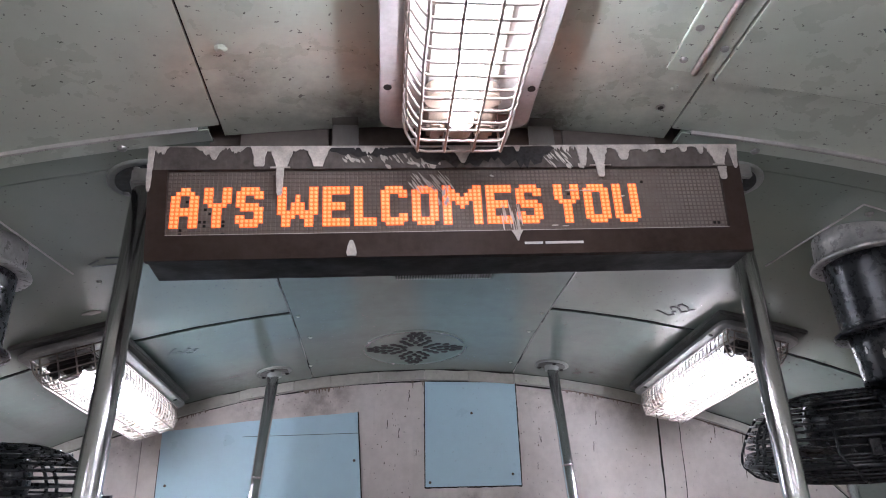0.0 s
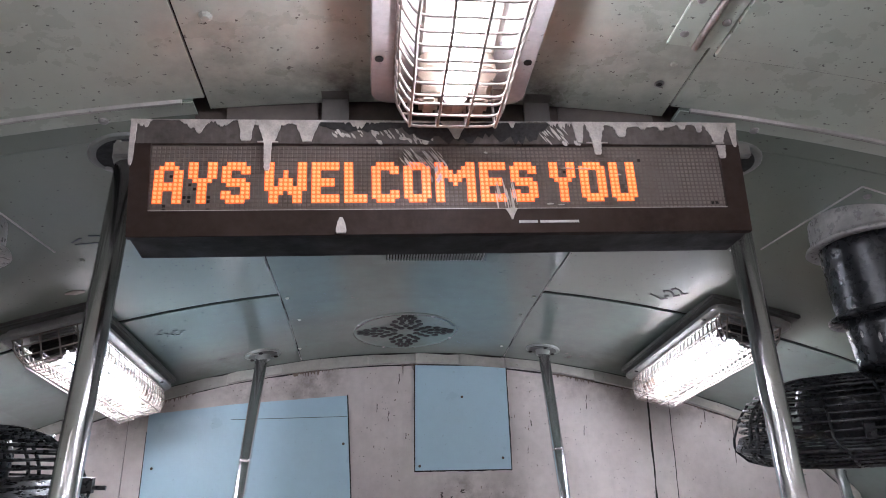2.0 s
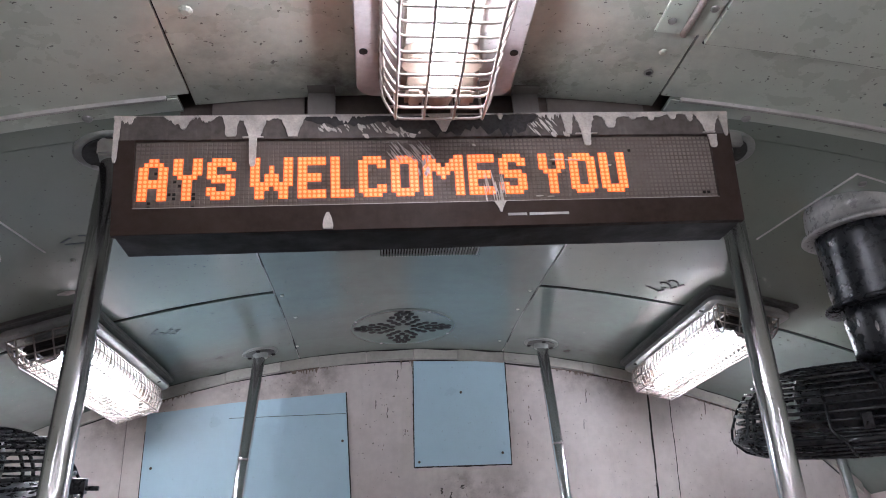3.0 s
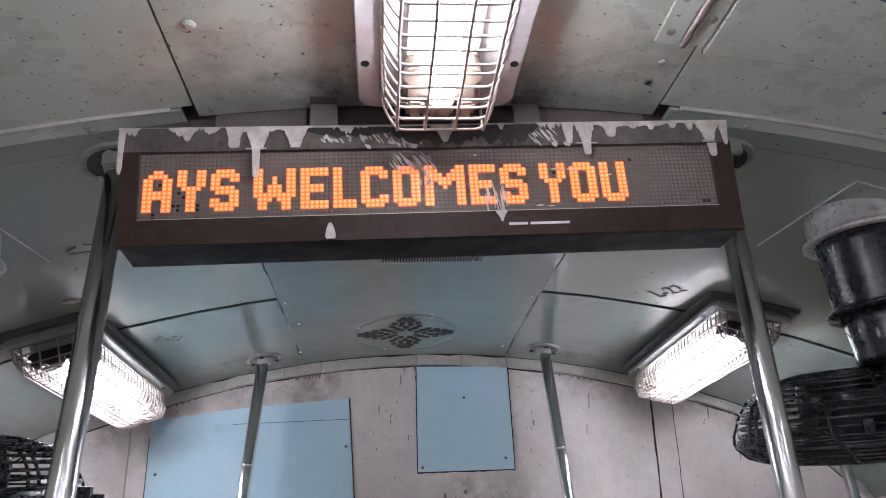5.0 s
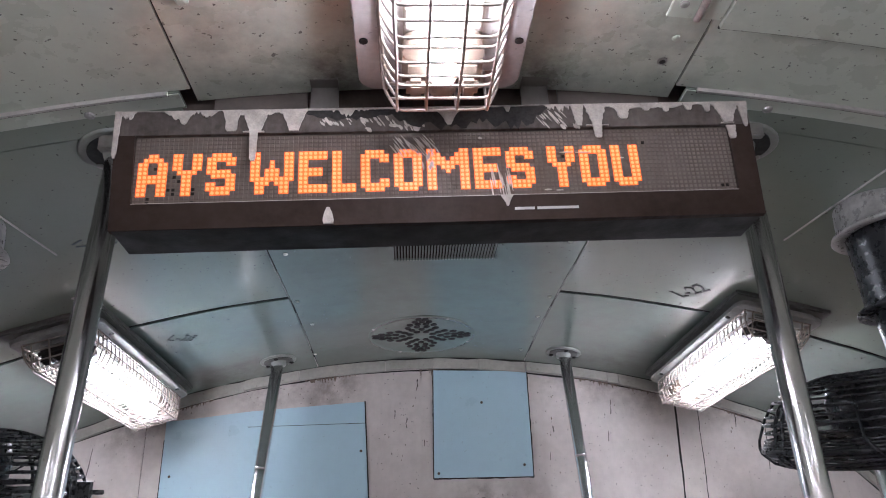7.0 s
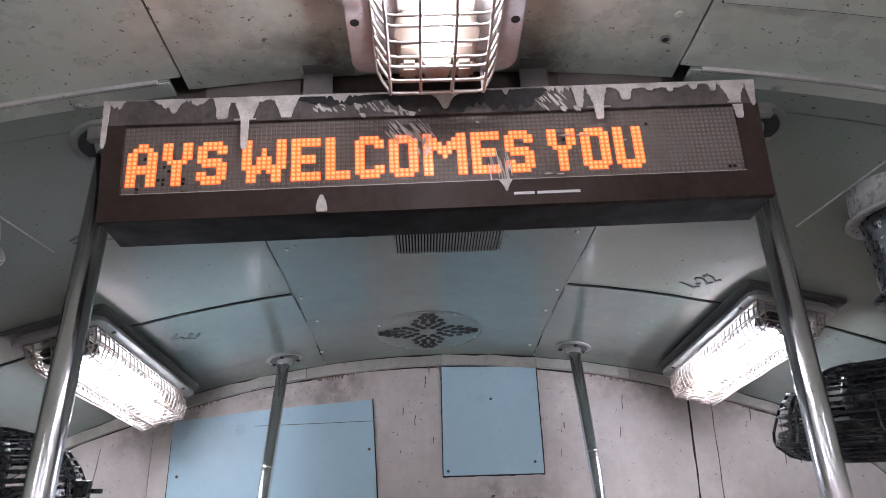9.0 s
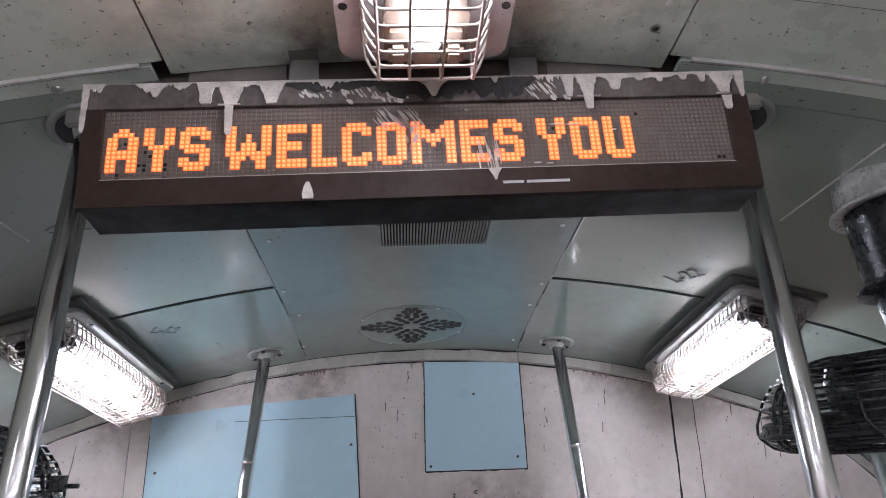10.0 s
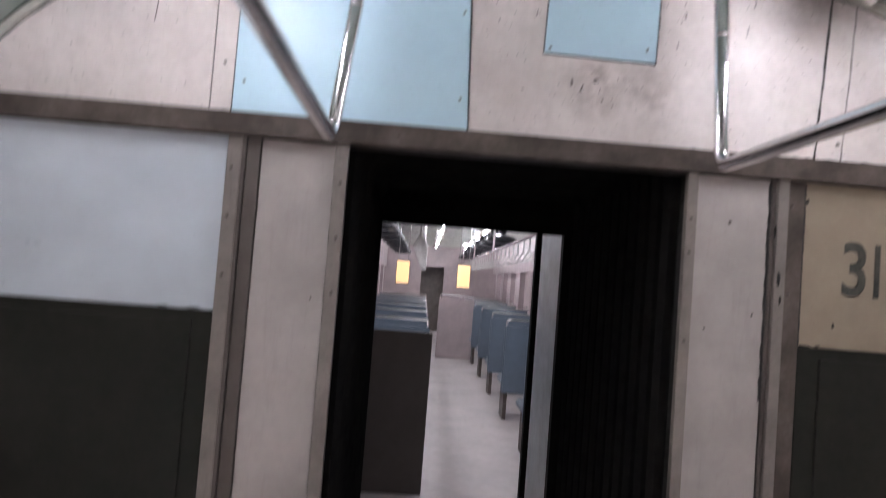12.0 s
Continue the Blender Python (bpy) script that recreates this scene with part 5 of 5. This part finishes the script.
# far end wall, doorway and lit notices
bm = bmesh.new()
box(bm, -1.6, -0.515, 14.5, 14.6, 0, 2.4)
box(bm, 0.127, 1.6, 14.5, 14.6, 0, 2.4)
box(bm, -0.515, 0.127, 14.5, 14.6, 1.83, 2.4)
n_struct("wall_far", bm, PINK, "cream far end wall with an open doorway", "wall")
bm = bmesh.new()
box(bm, -0.9, 0.5, 15.2, 15.25, 0, 2.4)
n_struct("wall_beyond", bm, GREY_TRIM, "grey wall beyond the far doorway", "wall")
part_pink = n_thing("partition", (0.245, 8.4, 0), "pale pinkish laminate partition beside the aisle", "partition")
bm = bmesh.new()
box(bm, -0.34, 0.34, 0, 0.04, 0, 1.14, 0.008)
part("board", bm, PINK, part_pink)
bm = bmesh.new()
tube(bm, bend([(-0.32, 0.02, 1.14), (-0.32, 0.02, 1.20), (0.32, 0.02, 1.20), (0.32, 0.02, 1.14)], 0.03), 0.015, 8)
part("rail", bm, CHROME, part_pink, "", True)
for x in (-0.73, 0.16):
    nb = n_thing("lit_notice", (x, 5.2, 1.385), "small backlit yellow notice panel hung above the seats", "notice", "lit notices")
    bm = bmesh.new()
    box(bm, -0.10, 0.10, 0, 0.03, 0.0, 0.34, 0.006)
    part("frame", bm, DARK_TRIM, nb)
    bm = bmesh.new()
    box(bm, -0.092, 0.092, -0.004, -0.0005, 0.008, 0.332)
    part("face", bm, POSTER, nb, "glowing yellow face")
    bm = bmesh.new()
    for xx in (-0.07, 0.07):
        tube(bm, [(xx, 0.015, 0.34), (xx, 0.015, 1.0)], 0.006, 6)
    part("hanger", bm, STEEL, nb)


def bench(place, width, first):
    b = n_thing("bench_seat", place, "high-backed blue bench seat with a steel grab rail" if not first else "bench seat seen from behind with a dark brown-grey back panel", "seat", "bench seats")
    w = width / 2
    bm = bmesh.new()
    box(bm, -w, w, 0.0, 0.05, 0.30, 1.04, 0.015)
    part("backrest", bm, SEAT, b)
    bm = bmesh.new()
    box(bm, -w, w, 0.05, 0.48, 0.38, 0.45, 0.015)
    part("seat", bm, SEAT, b)
    bm = bmesh.new()
    tube(bm, bend([(-w + 0.02, 0.02, 1.03), (-w + 0.02, 0.02, 1.10), (w - 0.02, 0.02, 1.10), (w - 0.02, 0.02, 1.03)], 0.03), 0.012, 8)
    part("grab_rail", bm, CHROME, b, "polished grab rail", True)
    for x in (-w + 0.06, w - 0.06):
        bm = bmesh.new()
        box(bm, x - 0.02, x + 0.02, 0.08, 0.40, 0.0, 0.38)
        part("leg", bm, DARK_TRIM, b)
    if first:
        bm = bmesh.new()
        box(bm, -w, w, -0.03, -0.001, 0.02, 1.115, 0.004)
        part("back_panel", bm, BACK_BROWN, b, "dark brown-grey back panel")


for i in range(8):
    bench((-0.88, -0.12 + i * 1.65, 0), 1.12, i == 0)
    bench((1.05, 1.05 + i * 1.65, 0), 1.06, False)
for s in (-1, 1):
    hr = n_thing("overhead_rail", (s * 0.45, 6.0, 1.90), "long steel overhead rail with hanging hand straps", "rail", "overhead rails")
    bm = bmesh.new()
    tube(bm, [(0, -6.5, 0), (0, 8.0, 0)], 0.016, 10)
    part("rail", bm, CHROME, hr, "", True)
    for i in range(40):
        bm = bmesh.new()
        y = -6.2 + i * 0.355
        tube(bm, [(0, y, -0.01), (0, y + 0.01, -0.12), (-0.05, y + 0.01, -0.2), (0.05, y + 0.01, -0.2), (0, y, -0.12)], 0.008, 6)
        part("strap", bm, PRINT, hr, "pale hanging hand strap")
    for y in (-5.5, -2.0, 1.5, 5.0):
        bm = bmesh.new()
        tube(bm, [(0, y, 0), (0, y, 0.50)], 0.014, 8)
        part("hanger", bm, CHROME, hr)
for i in range(8):
    for x in (-0.16, 0.58):
        l2 = n_thing("strip_lamp", (x, 0.4 + 1.875 * i - (0.9 if x > 0 else 0), 2.40), "short lit ceiling tube lamp of the next coach", "lamp", "strip lamps")
        bm = bmesh.new()
        box(bm, -0.09, 0.09, -0.33, 0.33, -0.03, 0.0, 0.006)
        part("base_plate", bm, LAMP_WHITE, l2)
        bm = bmesh.new()
        tube(bm, [(0, -0.29, -0.05), (0, 0.29, -0.05)], 0.016, 10)
        part("tube", bm, TUBE_NEXT, l2, "lit white tube")
    for x in (-1.0, 0.66):
        fb = n_thing("cabin_fan", (x, (4.0 if x < 0 else 5.0) + 1.2 * i, 2.40), "dark caged fan under the ceiling of the next coach", "fan", "fans of the next coach")
        bm = bmesh.new()
        lathe(bm, [(0.06, 0.0), (0.06, -0.2), (0.03, -0.21)], 16)
        part("stem", bm, FAN_BLACK, fb, "", True)
        bm = bmesh.new()
        lathe(bm, [(0.08, -0.205), (0.2, -0.24), (0.22, -0.28), (0.2, -0.32), (0.06, -0.34)], 20)
        part("cage", bm, FAN_BLACK, fb, "", True)
